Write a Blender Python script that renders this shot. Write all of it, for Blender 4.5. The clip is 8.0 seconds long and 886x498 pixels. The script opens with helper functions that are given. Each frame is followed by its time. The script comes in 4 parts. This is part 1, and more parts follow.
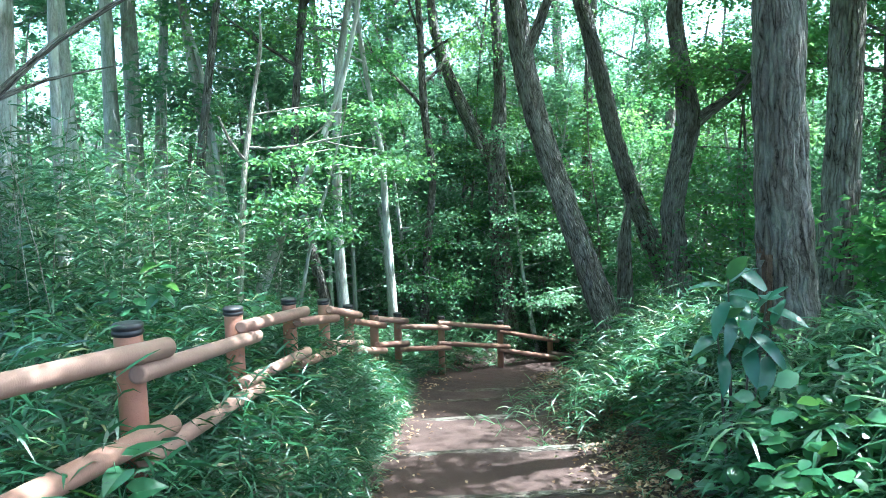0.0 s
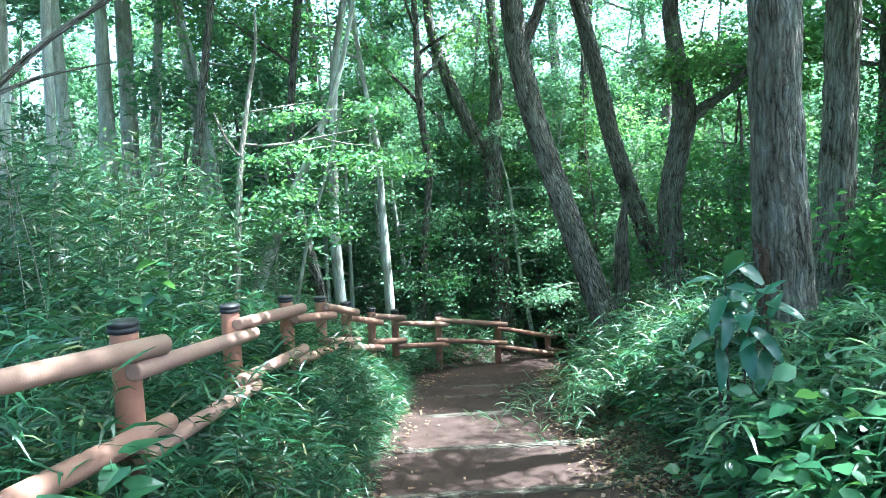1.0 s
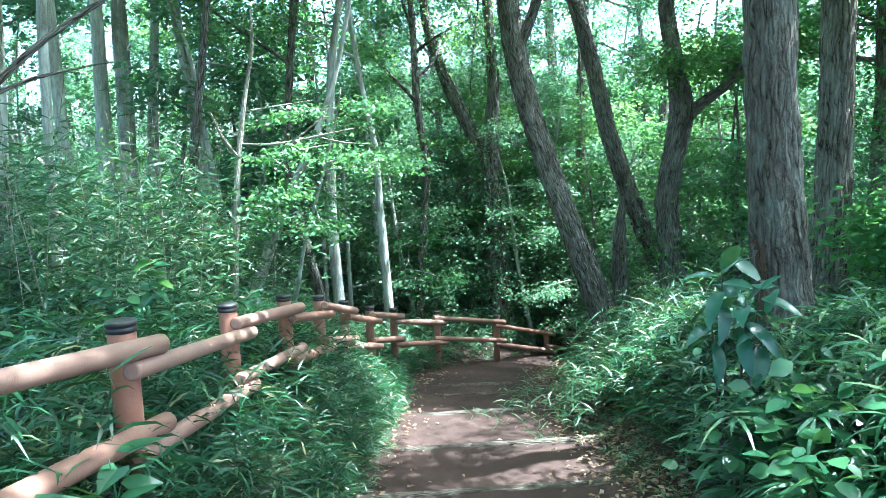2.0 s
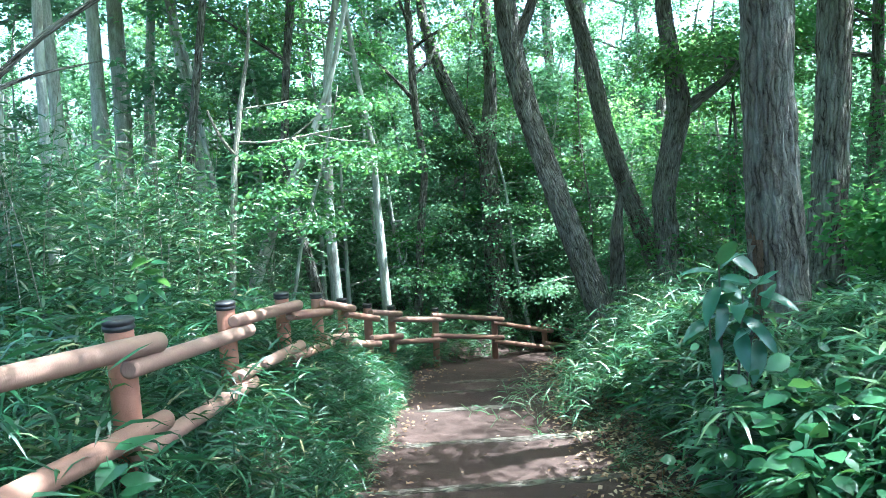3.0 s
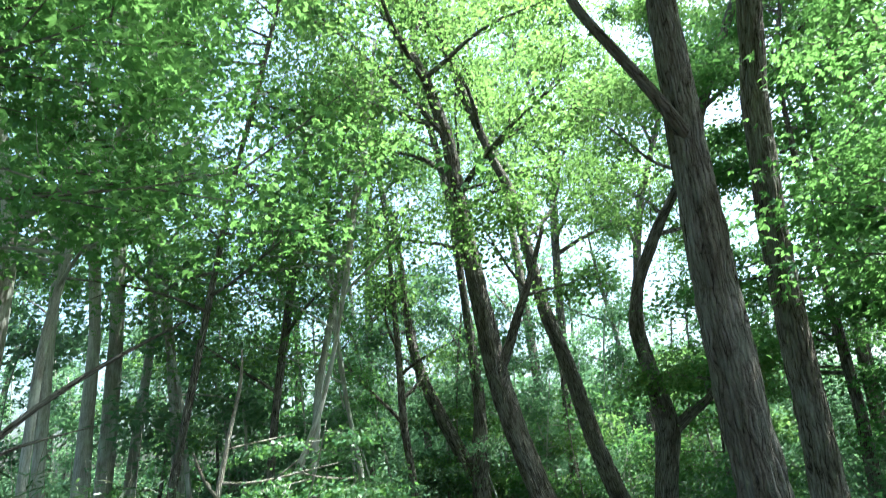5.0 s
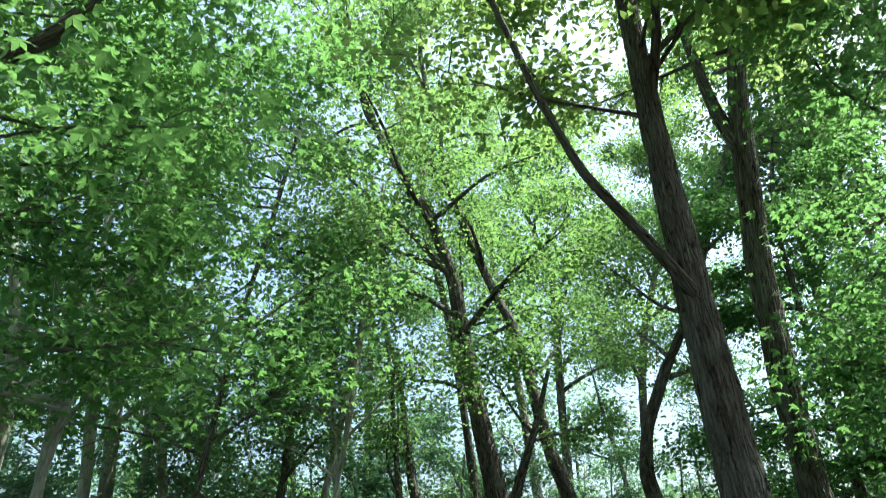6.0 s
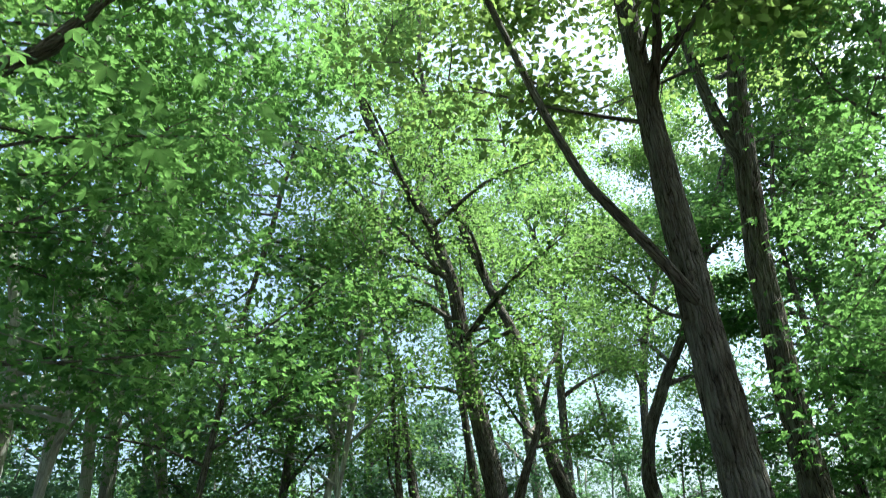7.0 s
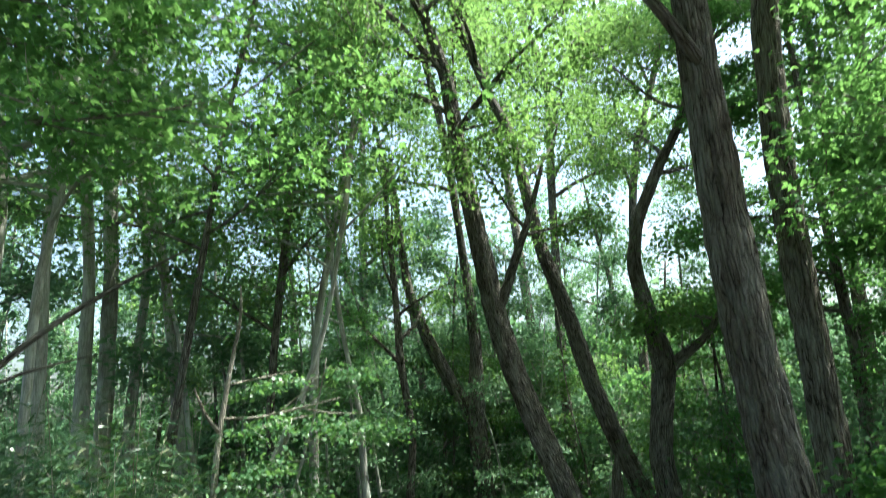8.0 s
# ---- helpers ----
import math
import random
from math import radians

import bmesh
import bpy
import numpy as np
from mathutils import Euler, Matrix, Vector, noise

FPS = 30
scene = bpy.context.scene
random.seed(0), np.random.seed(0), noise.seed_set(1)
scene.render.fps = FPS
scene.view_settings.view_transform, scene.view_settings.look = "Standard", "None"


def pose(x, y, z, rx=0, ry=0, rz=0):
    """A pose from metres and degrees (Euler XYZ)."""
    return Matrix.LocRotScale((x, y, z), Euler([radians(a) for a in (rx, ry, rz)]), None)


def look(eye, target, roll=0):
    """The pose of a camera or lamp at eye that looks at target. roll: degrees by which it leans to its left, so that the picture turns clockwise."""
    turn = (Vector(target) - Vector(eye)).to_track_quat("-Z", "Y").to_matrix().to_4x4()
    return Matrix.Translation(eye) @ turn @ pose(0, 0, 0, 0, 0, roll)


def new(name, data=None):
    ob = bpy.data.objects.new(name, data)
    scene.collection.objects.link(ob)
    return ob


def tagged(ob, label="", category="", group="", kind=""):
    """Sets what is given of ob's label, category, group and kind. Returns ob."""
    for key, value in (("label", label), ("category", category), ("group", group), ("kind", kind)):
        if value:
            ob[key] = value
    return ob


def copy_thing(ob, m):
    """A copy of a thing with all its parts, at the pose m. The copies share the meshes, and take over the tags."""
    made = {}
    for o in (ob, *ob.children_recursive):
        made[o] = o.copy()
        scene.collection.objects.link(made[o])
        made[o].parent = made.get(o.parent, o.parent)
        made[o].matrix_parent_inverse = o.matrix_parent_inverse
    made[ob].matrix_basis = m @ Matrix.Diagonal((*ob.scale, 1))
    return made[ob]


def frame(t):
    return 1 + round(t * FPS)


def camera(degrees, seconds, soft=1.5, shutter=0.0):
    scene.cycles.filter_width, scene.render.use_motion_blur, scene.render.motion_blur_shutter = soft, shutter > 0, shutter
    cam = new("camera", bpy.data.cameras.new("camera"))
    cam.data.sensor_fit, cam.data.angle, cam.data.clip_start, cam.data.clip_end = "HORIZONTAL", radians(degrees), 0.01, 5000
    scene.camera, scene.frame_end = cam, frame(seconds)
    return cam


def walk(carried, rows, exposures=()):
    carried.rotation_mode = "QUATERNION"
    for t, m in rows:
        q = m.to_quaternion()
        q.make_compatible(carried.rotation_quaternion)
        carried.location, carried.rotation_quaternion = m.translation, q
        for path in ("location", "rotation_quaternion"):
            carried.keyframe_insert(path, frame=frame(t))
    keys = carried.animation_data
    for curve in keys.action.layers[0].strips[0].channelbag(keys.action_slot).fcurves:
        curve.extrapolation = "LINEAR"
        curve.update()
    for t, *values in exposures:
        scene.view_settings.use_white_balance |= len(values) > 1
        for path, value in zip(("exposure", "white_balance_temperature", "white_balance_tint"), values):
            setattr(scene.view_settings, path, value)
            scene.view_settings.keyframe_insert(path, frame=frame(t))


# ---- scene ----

# ---------------------------------------------------------------- camera
cam = camera(64.2, 8.0, soft=0.85, shutter=0.3)
EYE, REACH = 1.55, 1.3
ROWS = [
    (0, 0, 0, -0, 83, 1.2, 0),
    (0.5, -0.003, 0.007, -0.006, 82.97, 1.36, -0.25),
    (1, 0.001, 0.006, -0.007, 82.77, 1.51, -0.28),
    (1.5, 0.006, 0.002, -0.007, 82.72, 1.78, -0.38),
    (3, 0.008, 0, -0.011, 82.42, 2.12, -0.65),
    (3.5, 0.016, 0.004, 0.014, 84.32, 2.95, -0.63),
    (4, 0.01, 0.002, 0.076, 91.14, 2.94, -0.69),
    (4.5, 0.019, -0.019, 0.137, 99.45, 3.84, -1.07),
    (5, 0.051, -0.081, 0.174, 106.93, 3.95, -1.13),
    (5.2, 0.011, -0.09, 0.194, 108.96, 4.03, -1.5),
    (6.3, -0.015, -0.188, 0.377, 118.9, 3.23, -1.5),
    (6.5, -0.028, -0.2, 0.397, 119.29, 3.15, -1.71),
    (7, -0.015, -0.154, 0.36, 117.38, 3.75, -1.3),
    (7.5, -0.028, -0.056, 0.237, 111.04, 3.72, -1.79),
    (8, -0.029, 0.009, 0.105, 102.72, 4.08, -1.86),
]
walk(cam, [(t, pose(REACH * x, REACH * y, EYE + REACH * z, rx, ry, rz)) for t, x, y, z, rx, ry, rz in ROWS],
     [(0.0, 3.42, 4980, -4), (3.3, 3.42, 4980, -4), (4.5, 3.02, 5550, -1), (5.0, 2.30, 5750, -2), (6.4, 1.56, 6000, -3), (7.5, 1.58, 6100, -2), (8.0, 1.98, 6150, -2)])

# ---------------------------------------------------------------- light
SUN_AZ, SUN_EL = 88.0, 66.0   # degrees clockwise from +y, and above the horizon
world = bpy.data.worlds.new("world")
scene.world = world
world.use_nodes = True
wn = world.node_tree
sky = wn.nodes.new("ShaderNodeTexSky")
sky.sky_type, sky.sun_disc = "NISHITA", False
sky.air_density, sky.dust_density, sky.ozone_density = 1.0, 6.0, 1.0
sky.sun_elevation, sky.sun_rotation = radians(SUN_EL), radians(SUN_AZ)
wn.nodes["Background"].inputs["Strength"].default_value = 0.14
wn.links.new(sky.outputs[0], wn.nodes["Background"].inputs["Color"])
sun = new("sun", bpy.data.lights.new("sun", "SUN"))
sun.data.energy, sun.data.angle, sun.data.color = 4.4, radians(0.5), (1.0, 0.95, 0.86)
sd = Vector((math.sin(radians(SUN_AZ)) * math.cos(radians(SUN_EL)), math.cos(radians(SUN_AZ)) * math.cos(radians(SUN_EL)), math.sin(radians(SUN_EL))))
sun.matrix_world = look(sd * 60, (0, 0, 0))

# ---------------------------------------------------------------- mesh helpers
rng = np.random.default_rng(11)


def reseed(*values):
    """Own random numbers for each thing, so that one change leaves the rest as it was."""
    global rng
    rng = np.random.default_rng([int(abs(v) * 1000) for v in values])


def fast_mesh(name, V, F, mat, attr=None, smooth=True):
    """A mesh from arrays; all faces have the same number of corners."""
    V, F = np.asarray(V, np.float32), np.asarray(F, np.int32)
    me = bpy.data.meshes.new(name)
    k = F.shape[1]
    me.vertices.add(len(V))
    me.vertices.foreach_set("co", V.ravel())
    me.loops.add(F.size)
    me.loops.foreach_set("vertex_index", F.ravel())
    me.polygons.add(len(F))
    me.polygons.foreach_set("loop_start", np.arange(0, F.size, k, dtype=np.int32))
    if smooth:
        me.polygons.foreach_set("use_smooth", np.ones(len(F), bool))
    if attr is not None:
        a = me.attributes.new("bark", "FLOAT_VECTOR", "POINT")
        a.data.foreach_set("vector", np.asarray(attr, np.float32).ravel())
    me.materials.append(mat)
    me.update(calc_edges=True)
    return me


def part(name, data, parent=None, label=""):
    """A mesh object under a thing."""
    ob = new(name, data)
    if parent is not None:
        ob.parent = parent
    return tagged(ob, label)


def thing(name, label, category, group="", kind="", at=(0, 0, 0)):
    ob = new(name)
    ob.location = at
    return tagged(ob, label, category, group, kind)


def smooth01(a):
    a = np.clip(a, 0, 1)
    return a * a * (3 - 2 * a)


def wavy(x, y, seed=0.0):
    """Cheap rolling noise for arrays."""
    return (np.sin(1.3 * x + 2.1 * y + seed) + np.sin(2.7 * x - 1.6 * y + 1.7 * seed) * 0.6 + np.sin(4.9 * x + 4.3 * y + 0.6 * seed) * 0.35
            + np.sin(-9.1 * x + 7.7 * y + 2.2 * seed) * 0.2) / 2.15


# ---------------------------------------------------------------- materials
def nodes_of(name):
    m = bpy.data.materials.new(name)
    m.use_nodes = True
    nt = m.node_tree
    return m, nt, nt.nodes["Principled BSDF"]


def ramp(nt, fac, stops):
    r = nt.nodes.new("ShaderNodeValToRGB")
    e = r.color_ramp.elements
    while len(e) < len(stops):
        e.new(0.5)
    for q, (p, c) in zip(e, stops):
        q.position, q.color = p, (*c, 1)
    nt.links.new(fac, r.inputs[0])
    return r.outputs[0]


def noise_tex(nt, vec, scale, detail=5.0, rough=0.6, stretch=None):
    if stretch:
        mp = nt.nodes.new("ShaderNodeMapping")
        mp.inputs["Scale"].default_value = stretch
        nt.links.new(vec, mp.inputs["Vector"])
        vec = mp.outputs[0]
    n = nt.nodes.new("ShaderNodeTexNoise")
    n.inputs["Scale"].default_value, n.inputs["Detail"].default_value, n.inputs["Roughness"].default_value = scale, detail, rough
    nt.links.new(vec, n.inputs["Vector"])
    return n.outputs["Fac"]


def mixc(nt, fac, a, b, mode="MIX"):
    x = nt.nodes.new("ShaderNodeMix")
    x.data_type, x.blend_type = "RGBA", mode
    for s, v in ((x.inputs[0], fac), (x.inputs[6], a), (x.inputs[7], b)):
        if isinstance(v, (int, float)):
            s.default_value = v
        elif isinstance(v, tuple):
            s.default_value = (*v, 1)
        else:
            nt.links.new(v, s)
    return x.outputs[2]


def math_node(nt, op, a, b=0.0):
    x = nt.nodes.new("ShaderNodeMath")
    x.operation = op
    for s, v in ((x.inputs[0], a), (x.inputs[1], b)):
        if isinstance(v, (int, float)):
            s.default_value = v
        else:
            nt.links.new(v, s)
    return x.outputs[0]


def bump(nt, bs, height, strength, distance):
    b = nt.nodes.new("ShaderNodeBump")
    b.inputs["Strength"].default_value, b.inputs["Distance"].default_value = strength, distance
    nt.links.new(height, b.inputs["Height"])
    nt.links.new(b.outputs[0], bs.inputs["Normal"])


def leaf_material(name, stops, through_light=0.45, rough=0.42, spec=0.5, thru=(0.27, 0.52, 0.09)):
    """Leaf: tones vary from leaf to leaf, light shines through."""
    m, nt, bs = nodes_of(name)
    geo = nt.nodes.new("ShaderNodeNewGeometry")
    tc = nt.nodes.new("ShaderNodeTexCoord")
    col = ramp(nt, geo.outputs["Random Per Island"], stops)
    blot = noise_tex(nt, tc.outputs["Object"], 38.0, 3.0)
    col = mixc(nt, 0.35, col, ramp(nt, blot, [(0.3, (0.35, 0.35, 0.35)), (0.7, (1.0, 1.0, 1.0))]), "MULTIPLY")
    nt.links.new(col, bs.inputs["Base Color"])
    bs.inputs["Roughness"].default_value, bs.inputs["Specular IOR Level"].default_value = rough, spec
    tr = nt.nodes.new("ShaderNodeBsdfTranslucent")
    nt.links.new(mixc(nt, 0.55, col, thru), tr.inputs["Color"])
    mx = nt.nodes.new("ShaderNodeMixShader")
    mx.inputs[0].default_value = through_light
    nt.links.new(bs.outputs[0], mx.inputs[1])
    nt.links.new(tr.outputs[0], mx.inputs[2])
    nt.links.new(mx.outputs[0], nt.nodes["Material Output"].inputs["Surface"])
    return m


def bark_material(name, dark, mid, light, furrow=1.0, patch=(0.5, 0.5, 0.45), patch_amount=0.3, scale=1.0):
    """Bark with furrows that run up the trunk, and lichen patches."""
    m, nt, bs = nodes_of(name)
    at = nt.nodes.new("ShaderNodeAttribute")
    at.attribute_name = "bark"
    v = at.outputs["Vector"]
    fine = noise_tex(nt, v, 90.0 * scale, 6.0, 0.75, (1.0, 1.0, 0.6))
    plates = noise_tex(nt, v, 9.0 * scale, 3.0, 0.5, (1.0, 1.0, 0.5))
    warp = nt.nodes.new("ShaderNodeTexNoise")
    warp.inputs["Scale"].default_value, warp.inputs["Detail"].default_value = 7.0, 4.0
    nt.links.new(v, warp.inputs["Vector"])
    bent = nt.nodes.new("ShaderNodeMix")
    bent.data_type, bent.blend_type = "RGBA", "LINEAR_LIGHT"
    bent.inputs[0].default_value = 0.03
    nt.links.new(v, bent.inputs[6])
    nt.links.new(warp.outputs["Color"], bent.inputs[7])
    mp = nt.nodes.new("ShaderNodeMapping")
    mp.inputs["Scale"].default_value = (1.0, 1.0, 0.13)
    nt.links.new(bent.outputs[2], mp.inputs["Vector"])
    vor = nt.nodes.new("ShaderNodeTexVoronoi")
    vor.feature = "DISTANCE_TO_EDGE"
    vor.inputs["Scale"].default_value = 31.0 * scale
    nt.links.new(mp.outputs[0], vor.inputs["Vector"])
    streak = noise_tex(nt, bent.outputs[2], 26.0 * scale, 6.0, 0.68, (1.0, 1.0, 0.22))
    worn = math_node(nt, "MULTIPLY", math_node(nt, "SUBTRACT", streak, 0.42), 3.2)
    ridge = math_node(nt, "MULTIPLY", vor.outputs["Distance"], 3.0)
    ridge = math_node(nt, "MAXIMUM", math_node(nt, "ADD", math_node(nt, "MULTIPLY", ridge, 0.75), math_node(nt, "MULTIPLY", worn, 0.45)), 0.0)
    col = ramp(nt, ridge, [(0.0, dark), (0.26, mid), (0.95, light)])
    zones = noise_tex(nt, v, 3.2 * scale, 4.0, 0.55, (1.0, 1.0, 0.35))
    col = mixc(nt, 0.75, col, ramp(nt, zones, [(0.36, (0.42, 0.37, 0.31)), (0.5, (0.85, 0.82, 0.78)), (0.64, (1.0, 1.0, 1.0))]), "MULTIPLY")
    col = mixc(nt, 0.6, col, ramp(nt, fine, [(0.3, (0.3, 0.3, 0.3)), (0.7, (1.0, 1.0, 1.0))]), "MULTIPLY")
    lich = ramp(nt, plates, [(0.5, (0, 0, 0)), (0.68, (1, 1, 1))])
    col = mixc(nt, math_node(nt, "MULTIPLY", lich, patch_amount), col, patch)
    nt.links.new(col, bs.inputs["Base Color"])
    bs.inputs["Roughness"].default_value, bs.inputs["Specular IOR Level"].default_value = 0.9, 0.2
    h = math_node(nt, "ADD", math_node(nt, "MULTIPLY", math_node(nt, "MINIMUM", ridge, 1.0), 1.0), math_node(nt, "MULTIPLY", fine, 0.35))
    bump(nt, bs, h, 1.0, 0.034 * furrow)
    return m


def soil_material(name, stops, fine_scale=60.0, wet=0.85):
    m, nt, bs = nodes_of(name)
    tc = nt.nodes.new("ShaderNodeTexCoord")
    v = tc.outputs["Object"]
    big = noise_tex(nt, v, 1.6, 5.0, 0.6)
    fine = noise_tex(nt, v, fine_scale, 6.0, 0.7)
    col = ramp(nt, big, stops)
    col = mixc(nt, 0.6, col, ramp(nt, fine, [(0.35, (0.45, 0.45, 0.45)), (0.65, (1, 1, 1))]), "MULTIPLY")
    nt.links.new(col, bs.inputs["Base Color"])
    bs.inputs["Roughness"].default_value, bs.inputs["Specular IOR Level"].default_value = wet, 0.25
    bump(nt, bs, math_node(nt, "ADD", fine, math_node(nt, "MULTIPLY", big, 2.0)), 0.6, 0.02)
    return m


def rail_material(name, stops):
    m, nt, bs = nodes_of(name)
    tc = nt.nodes.new("ShaderNodeTexCoord")
    v = tc.outputs["Object"]
    big = noise_tex(nt, v, 5.0, 4.0)
    grain = noise_tex(nt, v, 30.0, 5.0, 0.6, (6.0, 1.0, 6.0))
    info = nt.nodes.new("ShaderNodeObjectInfo")
    col = ramp(nt, big, stops)
    col = mixc(nt, 0.14, col, ramp(nt, grain, [(0.3, (0.4, 0.4, 0.4)), (0.6, (1, 1, 1))]), "MULTIPLY")
    col = mixc(nt, math_node(nt, "MULTIPLY", info.outputs["Random"], 0.25), col, (0.33, 0.24, 0.20))
    nt.links.new(col, bs.inputs["Base Color"])
    bs.inputs["Roughness"].default_value, bs.inputs["Specular IOR Level"].default_value = 0.6, 0.35
    bump(nt, bs, math_node(nt, "ADD", grain, math_node(nt, "MULTIPLY", big, 0.5)), 0.25, 0.006)
    return m


def plain_material(name, a, b, rough, scale=20.0, spec=0.4):
    m, nt, bs = nodes_of(name)
    tc = nt.nodes.new("ShaderNodeTexCoord")
    nt.links.new(ramp(nt, noise_tex(nt, tc.outputs["Object"], scale), [(0.3, a), (0.7, b)]), bs.inputs["Base Color"])
    bs.inputs["Roughness"].default_value, bs.inputs["Specular IOR Level"].default_value = rough, spec
    bump(nt, bs, noise_tex(nt, tc.outputs["Object"], scale * 4), 0.2, 0.004)
    return m


M_CANOPY = leaf_material("canopy_leaf", [(0.0, (0.032, 0.092, 0.028)), (0.5, (0.050, 0.130, 0.038)), (0.9, (0.085, 0.175, 0.045)), (1.0, (0.15, 0.20, 0.05))], 0.55, 0.45, 0.28, thru=(0.32, 0.52, 0.14))
M_OAKLEAF = leaf_material("oak_leaf", [(0.0, (0.045, 0.115, 0.032)), (0.5, (0.065, 0.150, 0.040)), (1.0, (0.12, 0.20, 0.05))], 0.6, 0.45, 0.28, thru=(0.42, 0.58, 0.16))
M_MAPLE = leaf_material("maple_leaf", [(0.0, (0.028, 0.105, 0.038)), (0.6, (0.045, 0.15, 0.05)), (1.0, (0.08, 0.20, 0.065))], 0.56, 0.45, 0.3, thru=(0.27, 0.48, 0.12))
# the bluish, hazy light of the deep wood is mixed into this paler leaf colour
M_FAR = leaf_material("blue_lit_far_leaf", [(0.0, (0.050, 0.125, 0.066)), (0.5, (0.084, 0.175, 0.092)), (0.85, (0.13, 0.22, 0.12)), (1.0, (0.22, 0.28, 0.18))], 0.45, 0.5, 0.3, (0.26, 0.46, 0.19))
# sunshine on the sapling's sprays is put into this pale green
M_SUNTONE = leaf_material("sunlit_tone_leaf", [(0.0, (0.06, 0.16, 0.07)), (0.6, (0.10, 0.21, 0.10)), (1.0, (0.17, 0.26, 0.14))], 0.4)
# random near-black blades carry the shade of gaps in the grass in their colour
M_SASA = leaf_material("gap_shaded_grass_leaf", [(0.0, (0.007, 0.024, 0.011)), (0.5, (0.014, 0.050, 0.023)), (0.8, (0.028, 0.092, 0.040)), (0.94, (0.066, 0.168, 0.070)), (0.97, (0.20, 0.20, 0.09)), (1.0, (0.34, 0.28, 0.16))], 0.16, 0.36, 0.3)
M_FANS = leaf_material("broad_bamboo_leaf", [(0.0, (0.022, 0.075, 0.036)), (0.5, (0.045, 0.120, 0.058)), (0.85, (0.085, 0.185, 0.095)), (1.0, (0.22, 0.29, 0.14))], 0.22, 0.30, 0.65)
# leaf colour raised in place of light that misses the understorey behind the fence
M_SHRUB = leaf_material("brightened_shrub_leaf", [(0.0, (0.055, 0.14, 0.075)), (0.5, (0.095, 0.20, 0.105)), (0.9, (0.15, 0.26, 0.14)), (1.0, (0.25, 0.33, 0.20))], 0.42, 0.45, 0.35, (0.32, 0.50, 0.22))
# the darkest leaves here too have the thicket's gap shade in their colour
M_TALL = leaf_material("tall_bamboo_leaf", [(0.0, (0.018, 0.050, 0.024)), (0.4, (0.045, 0.115, 0.052)), (0.65, (0.068, 0.155, 0.07)), (0.9, (0.12, 0.20, 0.10)), (1.0, (0.30, 0.28, 0.18))], 0.17, 0.36, 0.55)
M_BROAD = leaf_material("broad_leaf", [(0.0, (0.026, 0.090, 0.042)), (0.6, (0.044, 0.125, 0.056)), (1.0, (0.085, 0.20, 0.08))], 0.3, 0.3, 0.6)
M_GLOSSY = leaf_material("glossy_leaf", [(0.0, (0.020, 0.078, 0.050)), (1.0, (0.040, 0.120, 0.078))], 0.15, 0.32, 0.5)
M_DEAD = leaf_material("dead_leaf", [(0.0, (0.11, 0.06, 0.035)), (0.5, (0.23, 0.15, 0.09)), (1.0, (0.42, 0.33, 0.23))], 0.2, 0.7, 0.2, (0.3, 0.2, 0.1))
M_BARK = bark_material("furrowed_bark", (0.040, 0.032, 0.026), (0.20, 0.178, 0.155), (0.36, 0.335, 0.305), 0.8, (0.27, 0.27, 0.23), 0.45)
M_DARK = bark_material("dark_bark", (0.040, 0.034, 0.029), (0.175, 0.157, 0.140), (0.36, 0.335, 0.305), 1.0, (0.32, 0.30, 0.27), 0.5, 1.2)
M_PALE = bark_material("pale_bark", (0.32, 0.32, 0.29), (0.44, 0.44, 0.41), (0.55, 0.55, 0.52), 0.12, (0.55, 0.57, 0.52), 0.7, 0.8)
M_DEADWOOD = bark_material("bleached_wood", (0.22, 0.19, 0.16), (0.42, 0.38, 0.33), (0.58, 0.54, 0.48), 0.3, (0.6, 0.58, 0.52), 0.3, 1.6)
M_SOIL = soil_material("forest_floor", [(0.3, (0.030, 0.022, 0.014)), (0.5, (0.065, 0.045, 0.028)), (0.7, (0.045, 0.055, 0.022))])
M_PATH = soil_material("trodden_earth", [(0.3, (0.034, 0.019, 0.015)), (0.5, (0.052, 0.029, 0.023)), (0.7, (0.080, 0.048, 0.040))], 85.0, 0.8)
M_HEARTWOOD = bark_material("exposed_heartwood", (0.06, 0.036, 0.024), (0.17, 0.105, 0.07), (0.23, 0.155, 0.11), 0.4, (0.12, 0.08, 0.06), 0.4, 1.6)
M_LOG = bark_material("weathered_log", (0.05, 0.038, 0.03), (0.105, 0.085, 0.070), (0.17, 0.145, 0.12), 0.4, (0.2, 0.22, 0.16), 0.4, 1.5)
M_RAIL = rail_material("rail_brown", [(0.25, (0.165, 0.078, 0.053)), (0.55, (0.232, 0.120, 0.086)), (0.8, (0.285, 0.175, 0.135))])
M_POST = rail_material("post_brown", [(0.25, (0.24, 0.095, 0.060)), (0.55, (0.34, 0.150, 0.098)), (0.8, (0.39, 0.20, 0.145))])
M_CAP = plain_material("black_cap", (0.012, 0.011, 0.012), (0.035, 0.03, 0.032), 0.45)

# ---------------------------------------------------------------- lie of the land
_c = np.array([(0.25, -30.0), (0.25, 0.0), (0.30, 4.0), (0.42, 7.0), (0.52, 9.0), (0.75, 10.4), (1.45, 11.5), (2.6, 12.3), (4.4, 13.3), (9.0, 15.5), (24.0, 21.0)])
_t = np.linspace(0, len(_c) - 1, 260)
TRAIL = np.stack([np.interp(_t, np.arange(len(_c)), _c[:, i]) for i in (0, 1)], 1)
for _ in range(6):
    TRAIL[1:-1] = 0.5 * TRAIL[1:-1] + 0.25 * (TRAIL[:-2] + TRAIL[2:])
TRAIL_S = np.concatenate([[0], np.cumsum(np.linalg.norm(np.diff(TRAIL, axis=0), axis=1))]) - 30.0
